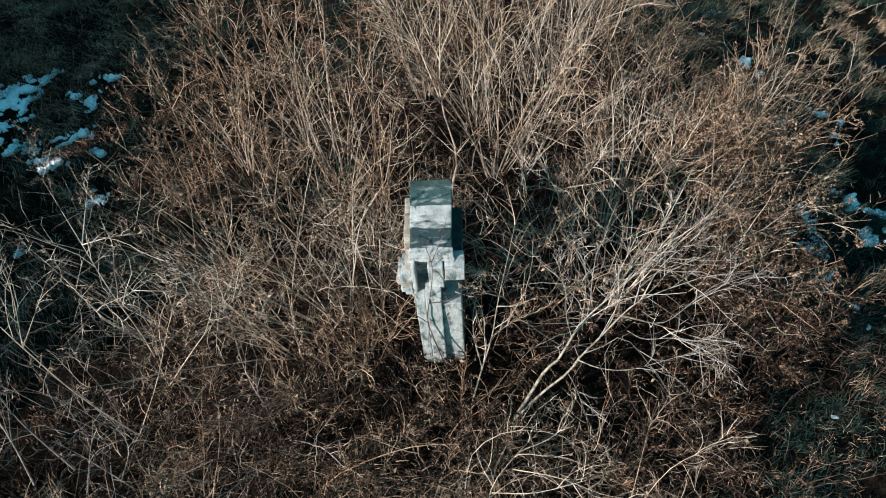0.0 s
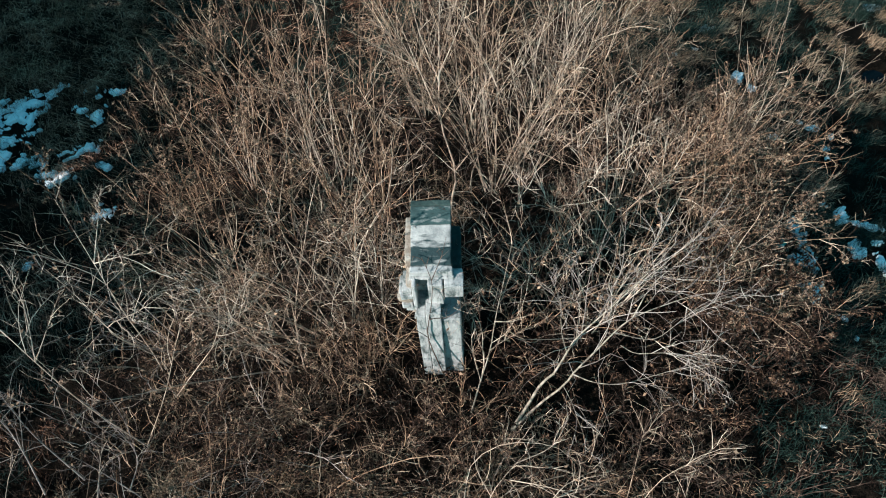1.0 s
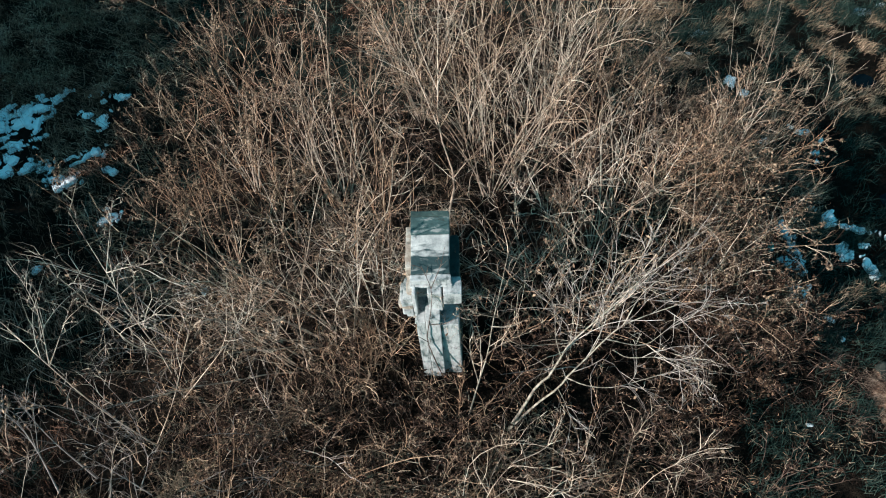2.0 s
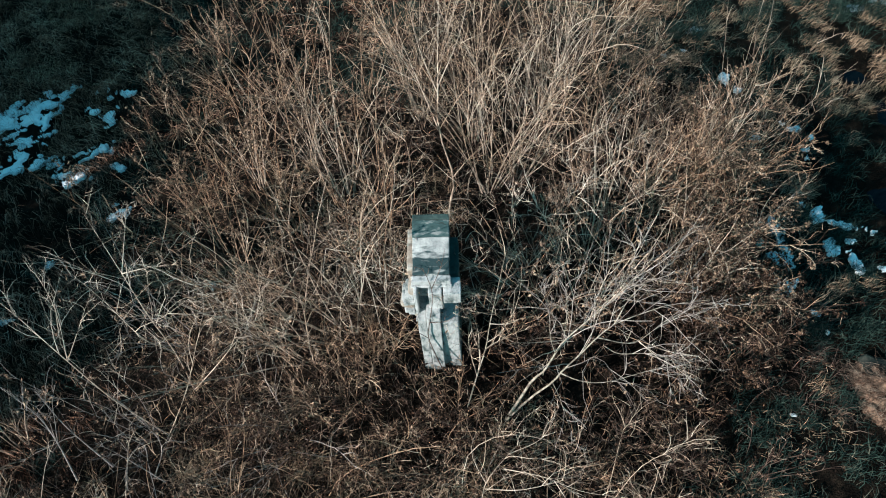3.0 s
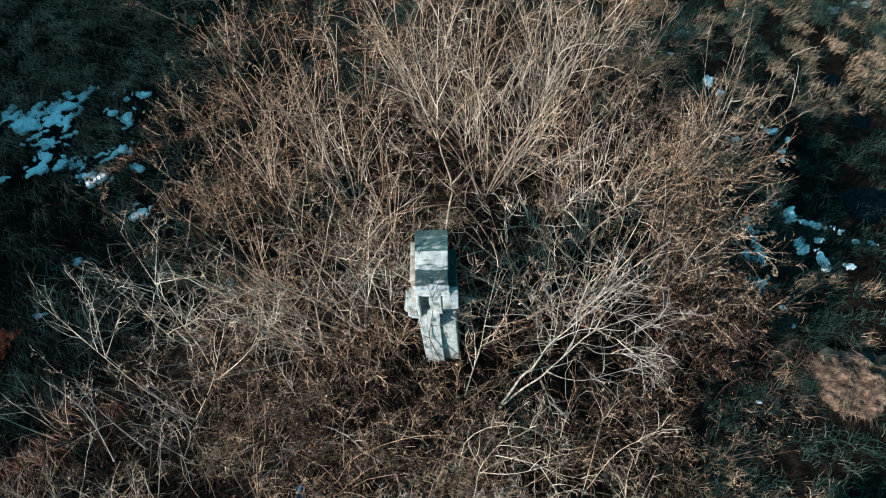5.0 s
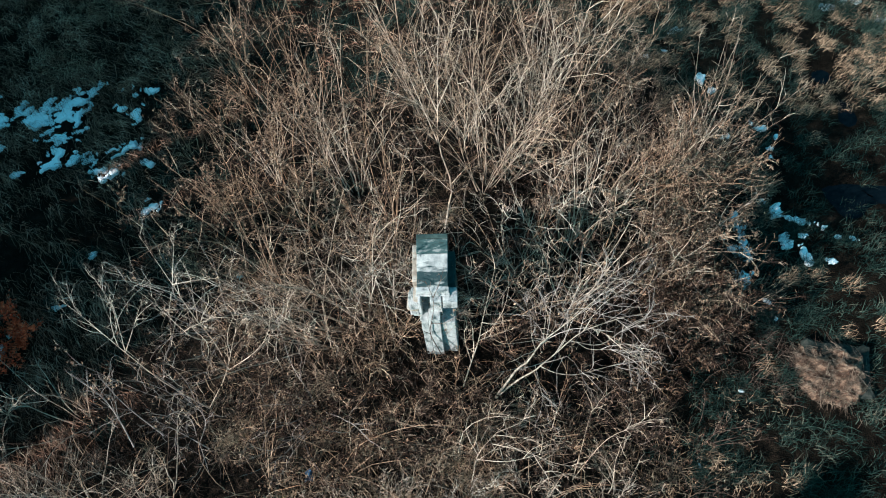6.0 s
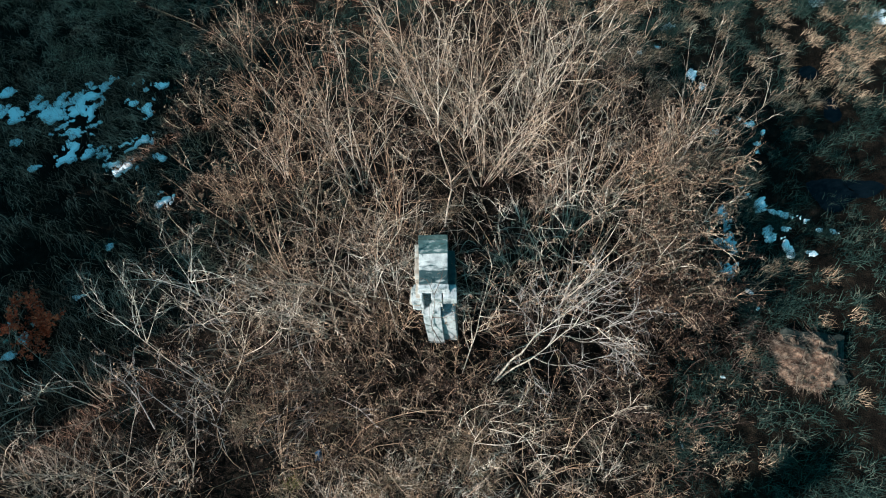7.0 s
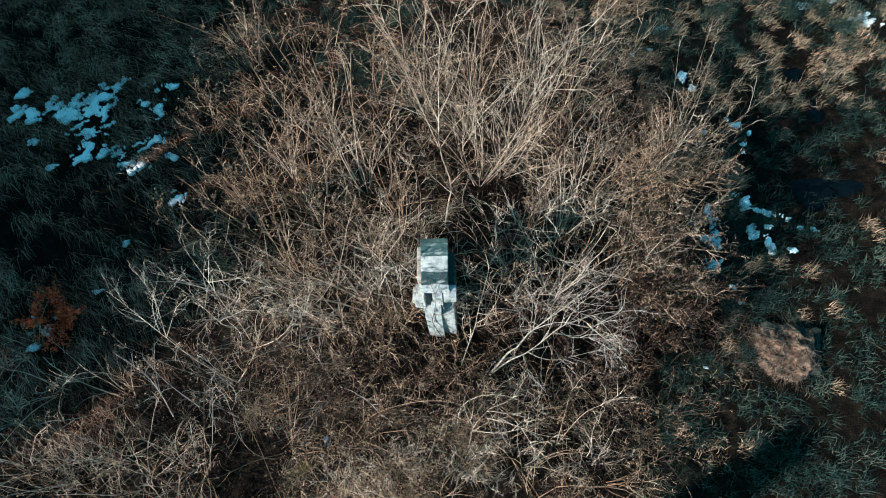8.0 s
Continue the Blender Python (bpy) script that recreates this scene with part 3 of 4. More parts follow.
for i, (x, y, h) in enumerate(FOOT):
    bush("bush", x, y, 10, h, (-0.05, 0.0), 0.8, 350, BARK, LEAF_TAN, "small tan-twigged bush at the monument's foot", 880 + i, twig_bark=BARK, thick=0.008, shoots=9, twigs=5, straight=0.14, leaf_size=0.04)
SCREEN = [(3.9, 4.7, 1.9), (4.3, 5.2, 1.8), (3.5, 5.3, 2.1), (4.5, 4.3, 1.6), (4.45, 5.75, 1.7), (4.3, 6.4, 1.7), (3.9, 3.9, 1.5)]
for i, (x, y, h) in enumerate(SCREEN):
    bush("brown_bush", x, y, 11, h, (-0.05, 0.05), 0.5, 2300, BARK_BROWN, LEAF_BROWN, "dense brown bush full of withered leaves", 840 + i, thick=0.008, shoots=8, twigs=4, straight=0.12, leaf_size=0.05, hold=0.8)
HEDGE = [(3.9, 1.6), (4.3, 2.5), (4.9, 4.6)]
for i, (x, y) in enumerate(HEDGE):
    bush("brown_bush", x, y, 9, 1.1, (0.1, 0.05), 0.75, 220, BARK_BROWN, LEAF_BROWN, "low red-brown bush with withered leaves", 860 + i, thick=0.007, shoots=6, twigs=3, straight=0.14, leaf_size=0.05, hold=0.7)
# x, y, height
LOW = [
    (3.20, 3.56, 1.2), (2.49, 2.91, 1.7), (3.18, 2.48, 1.3), (1.51, 2.71, 1.6),
    (-0.85, 3.18, 1.0), (-1.74, 3.42, 1.3), (-2.41, 3.54, 1.7), (-3.28, 3.22, 1.5), (-2.79, 2.56, 1.6), (-1.28, 2.54, 1.1),
    (0.01, 2.53, 1.3), (-3.76, 3.68, 1.2), (5.04, 5.67, 1.9), (5.06, 5.04, 1.9), (-2.02, 5.05, 1.0), (0.71, 4.05, 1.2),
    (2.07, 4.49, 1.2), (6.01, 7.94, 1.6), (5.60, 8.54, 1.5),
]
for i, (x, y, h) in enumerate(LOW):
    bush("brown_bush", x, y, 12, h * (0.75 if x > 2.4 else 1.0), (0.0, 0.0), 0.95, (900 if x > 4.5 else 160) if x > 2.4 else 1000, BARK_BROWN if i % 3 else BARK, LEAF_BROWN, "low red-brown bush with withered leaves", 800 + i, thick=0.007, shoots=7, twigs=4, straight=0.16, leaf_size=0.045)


def bezier_line(points, k):
    """A smooth line of k points through a few points (Catmull-Rom)."""
    q = np.array(points, dtype=float)
    q = np.concatenate([[2 * q[0] - q[1]], q, [2 * q[-1] - q[-2]]])
    n = len(q) - 3
    out = []
    for s in np.linspace(0, n - 1e-6, k):
        i = int(s)
        t = s - i
        a, b, c, d = q[i:i + 4]
        out.append(0.5 * (2 * b + (c - a) * t + (2 * a - 5 * b + 4 * c - d) * t * t + (3 * b - a - 3 * c + d) * t ** 3))
    return np.array(out)


def limbs(lines, radii, k=12, tip=0.16, power=0.8):
    p = np.stack([bezier_line(l, k) for l in lines])
    r = np.array(radii)[:, None] * (1 - (1 - tip) * np.linspace(0, 1, k)[None] ** power)
    return p, r


# the leaning goat willow beside the monument, and the birch sapling behind it
leaning = limbs([
    [(-0.06, 0.02, 0.82), (0.13, 0.13, 1.5), (0.27, 0.2, 2.05), (0.4, 0.22, 2.3), (0.51, 0.27, 2.8), (0.59, 0.31, 3.1), (0.83, 0.42, 3.4), (1.06, 0.52, 3.7), (1.31, 0.66, 4.0), (1.55, 0.86, 4.2)],
    [(-0.05, 0.01, 0.9), (0.28, 0.15, 1.45), (0.53, 0.14, 2.1), (0.58, 0.06, 2.7), (0.75, 0.11, 3.1), (0.95, 0.22, 3.4), (1.13, 0.3, 3.6), (1.5, 0.4, 3.7), (1.76, 0.44, 3.8), (2.18, 0.44, 3.9)],
    [(0.58, 0.06, 2.65), (0.79, -0.06, 2.7), (1.08, -0.11, 2.75), (1.45, -0.04, 2.8), (1.84, 0.04, 2.9), (2.16, 0.13, 3.0)],
    [(0.51, 0.27, 2.8), (0.43, 0.38, 3.1), (0.4, 0.57, 3.4), (0.31, 0.8, 3.6)],
    [(0.59, 0.31, 3.1), (0.63, 0.63, 3.4), (0.6, 0.95, 3.7)],
    [(1.13, 0.3, 3.6), (1.31, 0.52, 3.9), (1.63, 0.72, 4.1), (1.94, 0.92, 4.3)],
    [(1.19, 0.44, 2.6), (1.37, 0.33, 2.6), (1.72, 0.28, 2.7), (2.13, 0.13, 2.7), (2.66, 0.02, 2.7)],
    [(0.95, 0.22, 3.4), (1.38, 0.18, 3.3), (1.68, 0.33, 3.4), (2.13, 0.51, 3.6), (2.48, 0.48, 3.7)],
    [(0.75, 0.11, 3.1), (0.87, 0.22, 3.4), (0.93, 0.45, 3.7), (1.08, 0.67, 4.0)],
    [(0.83, 0.42, 3.4), (1.14, 0.65, 3.7), (1.39, 1.01, 3.9), (1.53, 1.22, 4.1)],
    [(0.53, 0.14, 2.1), (0.58, -0.15, 2.3), (0.63, -0.46, 2.4), (0.74, -0.84, 2.4)],
], [0.030, 0.023, 0.010, 0.008, 0.008, 0.010, 0.009, 0.009, 0.009, 0.008, 0.007], k=16, tip=0.12, power=0.5)
bush("leaning_willow", 0.64, 3.12, 11, 3, (0, 0), 0.5, 120, BARK_WILLOW, LEAF_TAN, "leaning willow with thick yellowish lichened limbs and pale twigs", 625, shoots=8, twigs=5, open_angle=(18, 60), reach=0.6, low=0.35, straight=0.06, twig_bark=BARK_WILLOW, level=True, fixed=leaning, stem_bark=BARK_LICHEN, group="saplings")
sprawl = limbs([
    [(-0.53, 0.15, 0.45), (-0.45, 0.32, 1.6), (-0.33, 0.32, 2.9), (-0.49, 0.63, 3.5), (-0.96, 1.29, 3.9)],
    [(-0.49, 0.63, 3.5), (-0.44, 1.03, 3.75), (-0.38, 1.38, 4.0)],
    [(-0.49, 0.63, 3.5), (-0.1, 0.62, 3.65), (0.28, 0.63, 3.7)],
    [(-0.36, 0.23, 1.8), (-0.44, 0.06, 2.9), (-0.01, 0.2, 3.1), (0.4, 0.38, 3.3)],
    [(-0.37, 0.24, 2.0), (-0.36, 0.02, 2.8), (-0.84, 0.42, 3.2), (-1.22, 0.69, 3.5)],
    [(-0.85, -0.56, 0.35), (-1.24, -0.38, 1.5), (-1.69, -0.03, 2.2), (-2.24, 0.41, 2.6), (-2.72, 0.76, 2.8)],
    [(-1.69, -0.03, 2.2), (-1.48, 0.35, 2.5), (-1.27, 0.72, 2.8)],
    [(-1.69, -0.03, 2.2), (-1.88, 0.66, 2.6), (-2.36, 1.33, 2.9)],
    [(-0.53, 0.15, 0.45), (0.38, -0.04, 2.0), (0.89, 0.16, 2.6), (1.38, 0.42, 3.0)],
    [(-0.85, -0.56, 0.35), (-0.17, -0.26, 1.6), (0.15, 0.23, 2.3), (0.38, 0.43, 2.6)],
], [0.012, 0.008, 0.007, 0.008, 0.008, 0.012, 0.007, 0.008, 0.009, 0.008], k=12, tip=0.12)
bush("bare_bush", -3.9, 3.70, 10, 3, (0, 0), 0.5, 60, BARK_PALE, LEAF_TAN, "bare spreading bush with long pale forked branches", 631, shoots=9, twigs=4, open_angle=(16, 55), reach=0.55, fixed=sprawl, level=True, twig_bark=BARK_PALE, low=0.35, group="saplings")
dim = limbs([
    [(-0.43, 0.10, 0.30), (-0.43, 0.47, 1.10), (-0.61, 0.76, 1.50), (-1.16, 1.12, 1.70)],
    [(0.14, 0.27, 0.40), (-0.29, 0.66, 1.20), (-0.59, 1.04, 1.70)],
    [(0.96, 0.05, 0.30), (0.53, 0.28, 0.90), (0.24, 0.40, 1.30)],
    [(0.78, 0.13, 0.30), (1.02, 0.50, 0.90), (0.50, 0.97, 1.40)],
], [0.014, 0.014, 0.011, 0.011], k=12, tip=0.12)
bush("bare_bush", -5.6, 2.35, 4, 3, (0, 0), 0.5, 60, BARK_WILLOW, LEAF_TAN, "bare spreading bush with long pale forked branches", 632, shoots=9, twigs=4, open_angle=(16, 55), reach=0.55, fixed=dim, twig_bark=BARK_WILLOW, low=0.25, group="saplings")
arch = limbs([
    [(-0.24, -0.09, 0.5), (-0.19, 0.03, 1.3), (-0.12, 0.17, 2.1), (0.16, 0.43, 2.4), (0.43, 0.64, 2.6)],
    [(-0.14, 0.10, 2.0), (0.30, 0.02, 2.3), (0.81, 0.09, 2.5), (1.15, 0.18, 2.6)],
    [(-0.44, 0.30, 1.4), (-0.33, 0.55, 2.0), (0.07, 0.69, 2.3), (0.59, 0.62, 2.4), (0.87, 0.47, 2.3), (1.3, 0.47, 2.3)],
    [(0.09, 0.3, 2.2), (0.56, 0.15, 2.4), (1.02, -0.03, 2.4), (1.48, -0.1, 2.4)],
    [(1.51, -0.04, 0.5), (1.53, 0.27, 1.6), (1.63, 0.7, 2.2), (1.72, 0.89, 2.3)],
    [(1.51, -0.04, 0.5), (1.94, 0.43, 1.5), (2.41, 0.62, 1.9), (2.85, 0.93, 2.1)],
    [(0.16, 0.43, 2.4), (0.58, 0.6, 2.5), (0.8, 0.93, 2.7)],
], [0.008, 0.006, 0.006, 0.006, 0.006, 0.006, 0.006], k=12, tip=0.12)
bush("bare_bush", 0.35, 1.80, 7, 3, (0, 0), 0.5, 60, BARK_PALE, LEAF_TAN, "low bush of arching whitish fallen branches over brown weeds", 633, shoots=9, twigs=4, open_angle=(16, 55), reach=0.55, fixed=arch, level=True, twig_bark=BARK_PALE, low=0.35, group="saplings")
slim = limbs([
    [(0.00, 0.02, -0.05), (0.17, 0.34, 0.60), (0.30, 0.56, 1.10), (0.36, 0.70, 1.70), (0.49, 1.00, 2.40), (0.56, 1.20, 2.70)],
    [(0.35, 0.67, 1.70), (0.58, 0.57, 1.90), (0.83, 0.59, 2.10)],
    [(0.30, 0.56, 1.10), (0.54, 0.46, 1.70), (0.83, 0.45, 2.00)],
    [(0.17, 0.34, 0.60), (0.06, 0.64, 1.20), (0.15, 1.07, 1.90)],
], [0.014, 0.008, 0.007, 0.008])
bush("sapling", -0.01, 3.29, 4, 3, (0, 0), 0.5, 40, BARK_PALE, LEAF_TAN, "slim forked sapling with a yellowish trunk", 602, shoots=12, twigs=7, fixed=slim, stem_bark=BARK_LICHEN, group="saplings")
birch = limbs([
    [(0.0, 0.0, 0.5), (0.13, 0.25, 1.4), (0.20, 0.50, 1.8), (-0.02, 0.95, 2.5), (0.0, 1.37, 3.03), (0.02, 1.80, 3.6), (0.08, 2.45, 4.2)],
    [(0.20, 0.50, 1.8), (0.45, 0.62, 2.1), (0.75, 0.75, 2.4)],
    [(-0.02, 0.95, 2.5), (-0.35, 1.55, 3.1), (-0.75, 2.3, 3.8)],
    [(0.0, 1.37, 3.03), (0.35, 1.85, 3.6), (0.55, 2.4, 4.1)],
    [(0.0, 1.30, 2.9), (-0.30, 1.85, 3.5), (-0.45, 2.4, 4.1)],
], [0.024, 0.010, 0.011, 0.010, 0.010])
bush("birch_sapling", -0.33, 6.50, 5, 4, (0, 0), 0.4, 0, BARK, LEAF_TAN, "slender pale birch sapling behind the monument", 603, shoots=9, twigs=5, stem_bark=BARK_PALE, fixed=birch, level=True, low=0.4, group="saplings")


creeper = limbs([
    [(0.00, -0.42, 0.80), (-0.14, -0.36, 1.60), (-0.24, -0.33, 2.35), (-0.20, -0.31, 2.80), (-0.15, -0.24, 3.15), (-0.14, -0.12, 3.40), (-0.25, 0.10, 3.56)],
    [(-0.14, -0.12, 3.40), (-0.02, 0.10, 3.56), (0.04, 0.32, 3.64)],
    [(-0.24, -0.33, 2.35), (-0.42, -0.34, 2.60), (-0.75, -0.36, 2.75)],
    [(-0.20, -0.31, 2.80), (0.05, -0.35, 2.95), (0.30, -0.30, 3.25)],
], [0.010, 0.006, 0.006, 0.006], k=14, tip=0.3)
bush("creeper", -0.26, 4.17, 4, 3, (0, 0), 0.4, 0, BARK_BROWN, LEAF_TAN, "dark creeping branch over the monument's white front", 604, shoots=2, twigs=2, reach=0.35, stem_bark=BARK_BROWN, twig_bark=BARK_BROWN, fixed=creeper, level=True, low=0.3, group="saplings")


# ---- unseen spruces, added so that their shade lies over the grass ----
def spruce(x, y, h, seed):
    rng = np.random.default_rng(seed)
    thing = tagged(new("spruce_tree"), "young dark green spruce added out of view for its shade", "tree", "spruces")
    thing.location = (x, y, float(ground_z(x, y)))
    p, r = grow(rng, np.array([[0, 0, -0.1]]), np.array([[0, 0, 1.0]]), np.array([h]), np.array([0.11]), 10, 0.01)
    v, f = tube(p, r, 8)
    part_np("trunk", v, f, BARK_BROWN, thing, smooth=True)
    n = 100
    t = np.sort(rng.uniform(0.06, 0.97, n))
    az = np.arange(n) * 2.4 + rng.normal(0, 0.3, n)
    base = np.stack([0 * t, 0 * t, t * h], -1)
    q, qr = grow(rng, base, np.stack([np.cos(az), np.sin(az), 0.1 + 0.35 * t], -1), (1 - t) * h * 0.30 * rng.uniform(0.75, 1.1, n) + 0.12, 0.012 * (1.1 - t), 5, 0.05, -0.09)
    q1, r1 = fork(rng, q, qr, 3, 0.15, 0.95, (30, 55), 0.42, 2, -0.04, 0.06, upward=0.0)
    v, f = join(tube(q, qr, 3), tube(q1, r1, 3))
    tagged(part_np("bough_spray", v, f, BARK_BROWN, thing), kind="stuff")
    v, f = leaf_set(rng, np.concatenate([along(rng, q1, 2300, 0), along(rng, q, 1500, 0.1)]), 0.30, 0.35, 0.75)
    tagged(part_np("needle_spray", v, f, NEEDLES, thing, "dark green needles"), kind="stuff")


# placed upwind of the sun's rays; the last one shades the near right
for i, (x, y, h) in enumerate([(-16.5, 8.5, 6.2), (-17.5, 5.6, 5.6), (-16.2, 3.0, 6.4), (-15.5, 0.2, 7.2), (-14.6, -2.4, 3.4), (-12.6, -4.2, 3.2), (-18.6, 1.6, 6.6), (-19.0, 10.4, 6.5), (-18.2, 7.4, 6.8), (-19.2, 4.2, 6.8), (-17.2, -0.8, 8.2), (-17.0, 10.2, 6.2), (-17.8, 3.6, 6.0), (-17.5, 0.8, 6.2), (-17.0, -2.0, 4.8), (-19.5, 8.9, 6.8), (-18.5, 6.2, 7.2), (-19.4, 8.2, 7.4), (-20.2, 5.2, 7.2), (-16.8, 4.6, 6.6), (-16.9, 6.9, 6.2), (-9.6, -7.6, 8.2)]):
    spruce(x, y, h * 1.1, 900 + i)


# ---- where the snow lies: x, y, half length, half width, turn ----
SNOW_LEFT = [
    (-9.31, 10.13, 0.42, 0.42, 0), (-9.23, 10.59, 0.30, 0.20, 60), (-9.66, 10.44, 0.22, 0.16, 0), (-9.82, 10.12, 0.25, 0.15, 0), (-9.36, 9.68, 0.30, 0.14, -20),
    (-8.93, 10.92, 0.30, 0.12, 60), (-9.25, 10.80, 0.24, 0.10, 40), (-7.87, 10.95, 0.17, 0.13, 20), (-7.36, 10.90, 0.13, 0.09, 0), (-8.04, 10.42, 0.12, 0.07, 0),
    (-7.65, 10.24, 0.10, 0.17, -20), (-7.71, 9.30, 0.28, 0.11, 15), (-10.68, 9.45, 0.20, 0.12, 40), (-9.33, 9.01, 0.24, 0.15, 60), (-8.89, 9.00, 0.09, 0.16, 0),
    (-8.43, 8.97, 0.20, 0.12, -30), (-8.04, 8.55, 0.34, 0.13, 5),
]
SNOW_EDGE = [
    (-7.15, 8.82, 0.17, 0.07, -10), (-6.82, 7.65, 0.18, 0.14, 30), (-7.89, 6.55, 0.08, 0.15, 0), (-10.97, 10.19, 0.62, 0.17, 0), (-10.40, 10.37, 0.24, 0.20, 60),
    (-10.07, 10.16, 0.20, 0.12, 0), (-11.29, 10.79, 0.20, 0.10, 10), (-10.05, 8.63, 0.12, 0.06, 20), (-8.31, 5.35, 0.10, 0.05, 20), (-9.30, 4.40, 0.06, 0.20, 10),
    (-9.54, 4.05, 0.14, 0.06, 20), (-7.57, 9.99, 0.11, 0.12, 0),
]
SNOW_RIGHT = [
    (5.36, 12.08, 0.26, 0.11, 15), (4.47, 11.25, 0.12, 0.08, 0), (4.91, 11.44, 0.10, 0.10, 0), (5.66, 10.63, 0.12, 0.14, 0), (6.84, 9.27, 0.34, 0.10, -35), (6.87, 8.74, 0.13, 0.17, 10),
    (6.36, 7.45, 0.11, 0.17, -15), (6.66, 7.16, 0.24, 0.11, 35), (7.20, 6.90, 0.34, 0.07, -18), (5.83, 6.75, 0.13, 0.34, 3), (5.76, 6.21, 0.20, 0.18, 0), (5.64, 5.70, 0.20, 0.22, 0),
    (6.66, 6.49, 0.18, 0.18, 0), (7.06, 6.12, 0.10, 0.24, 15), (7.52, 6.01, 0.19, 0.08, -20), (8.10, 6.50, 0.12, 0.09, 0), (7.81, 6.55, 0.09, 0.07, 0), (6.15, 4.77, 0.10, 0.05, -35), (6.06, 5.14, 0.10, 0.04, -35),
]
SNOW_MORE = [
    (5.18, 3.35, 0.08, 0.04, -10), (5.46, 3.32, 0.06, 0.04, 0), (4.20, 2.05, 0.05, 0.09, 15), (9.04, 12.83, 0.30, 0.14, 0), (10.45, 12.32, 0.42, 0.30, -20), (9.76, 12.97, 0.3, 0.14, 0),
    (7.03, 6.59, 0.14, 0.06, -10), (6.99, 12.64, 0.10, 0.07, 0), (5.98, 9.10, 0.12, 0.08, 20), (5.81, 10.31, 0.10, 0.12, 0),
]
SNOWS = SNOW_LEFT + SNOW_EDGE + SNOW_RIGHT + SNOW_MORE


# ---- undergrowth, litter and grass ----
def scatter(rng, n, x0, x1, y0, y1, keep):
    x, y = rng.uniform(x0, x1, n), rng.uniform(y0, y1, n)
    k = rng.uniform(0, 1, n) < keep(x, y)
    return x[k], y[k]


def undergrowth():
    rng = np.random.default_rng(71)
    x, y = scatter(rng, 4200, -11, 6.5, -1.0, 14.5, lambda x, y: in_thicket(x, y) * np.clip(0.25 + 1.3 * fnoise(x * 0.8, y * 0.8, 5), 0, 1))
    n = len(x)
    base = np.stack([x, y, ground_z(x, y) - 0.03], -1)
    way = np.stack([rng.normal(0, 0.6, n), rng.normal(0, 0.6, n), np.ones(n)], -1)
    p, r = grow(rng, base, way, rng.uniform(0.4, 1.25, n), rng.uniform(0.003, 0.0055, n), 5, 0.22, -0.09)
    p1, r1 = fork(rng, p, r, 4, 0.2, 1, (25, 70), 0.5, 3, -0.02, 0.2)
    v, f = join(tube(p, r, 3), tube(p1, r1, 3))
    ob = new("undergrowth_stems", mesh_np("undergrowth_stems", v, f, BARK_BROWN))
    tagged(ob, "tangled brown bramble and weed stems under the bushes", "undergrowth", kind="stuff")
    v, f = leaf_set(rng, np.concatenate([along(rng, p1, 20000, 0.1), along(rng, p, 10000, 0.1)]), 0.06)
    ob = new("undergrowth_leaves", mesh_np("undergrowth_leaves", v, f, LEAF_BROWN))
    tagged(ob, "withered brown leaves on the undergrowth, darkened for the thicket's shade", "undergrowth", kind="stuff")
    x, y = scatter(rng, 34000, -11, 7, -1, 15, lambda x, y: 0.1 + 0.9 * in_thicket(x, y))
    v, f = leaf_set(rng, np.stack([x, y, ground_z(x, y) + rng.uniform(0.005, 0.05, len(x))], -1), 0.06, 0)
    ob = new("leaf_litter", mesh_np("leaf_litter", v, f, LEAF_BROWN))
    tagged(ob, "fallen brown leaves lying on the soil, darkened for the thicket's shade", "leaf litter", kind="stuff")


undergrowth()


def blades(rng, x, y, length, width, lay, comb=(0, 0)):
    """Grass blades: bent strips of two quads."""
    n = len(x)
    az = rng.uniform(0, 2 * np.pi, n)
    out = np.stack([np.cos(az) * lay + comb[0], np.sin(az) * lay + comb[1], np.full(n, 1.0)], -1)
    base = np.stack([x, y, ground_z(x, y) - 0.02], -1)
    d0 = unit(out + rng.normal(0, 0.25, (n, 3)))
    d1 = unit(d0 + np.stack([np.cos(az) * 0.7 + comb[0], np.sin(az) * 0.7 + comb[1], np.full(n, -0.75)], -1))
    ln = (length * rng.uniform(0.5, 1.3, n))[:, None]
    side = unit(np.cross(d0, rng.normal(0, 1, (n, 3)))) * (width * rng.uniform(0.6, 1.4, n))[:, None]
    m = base + d0 * ln * 0.5
    t = m + d1 * ln * 0.5
    v = np.stack([base - side, base + side, m + side * 0.8, m - side * 0.8, t + side * 0.15, t - side * 0.15], 1).reshape(-1, 3)
    i = (np.arange(n) * 6)[:, None]
    f = np.concatenate([i + np.array([[0, 1, 2, 3]]), i + np.array([[3, 2, 4, 5]])])
    return v, f


def tufts(rng, cx, cy, per, r):
    a, d = rng.uniform(0, 2 * np.pi, (len(cx), per)), r * np.sqrt(rng.uniform(0, 1, (len(cx), per)))
    return (cx[:, None] + np.cos(a) * d).ravel(), (cy[:, None] + np.sin(a) * d).ravel()


def dry_on_wet(x, y):
    near = 0.0 * x
    for px, py, rx, ry in PUDDLES:
        near = np.maximum(near, np.clip(1.5 - ((x - px) / rx) ** 2 - ((y - py) / ry) ** 2, 0.0, 0.85))
    for sx, sy, a, b, turn in (row for row in SNOWS if row[1] < 12.2):
        c, n = math.cos(radians(turn)), math.sin(radians(turn))
        u, w = x - sx, y - sy
        near = np.maximum(near, (((u * c + w * n) / a) ** 2 + ((w * c - u * n) / b) ** 2 < 1.4) * 0.96)
    return 1 - near


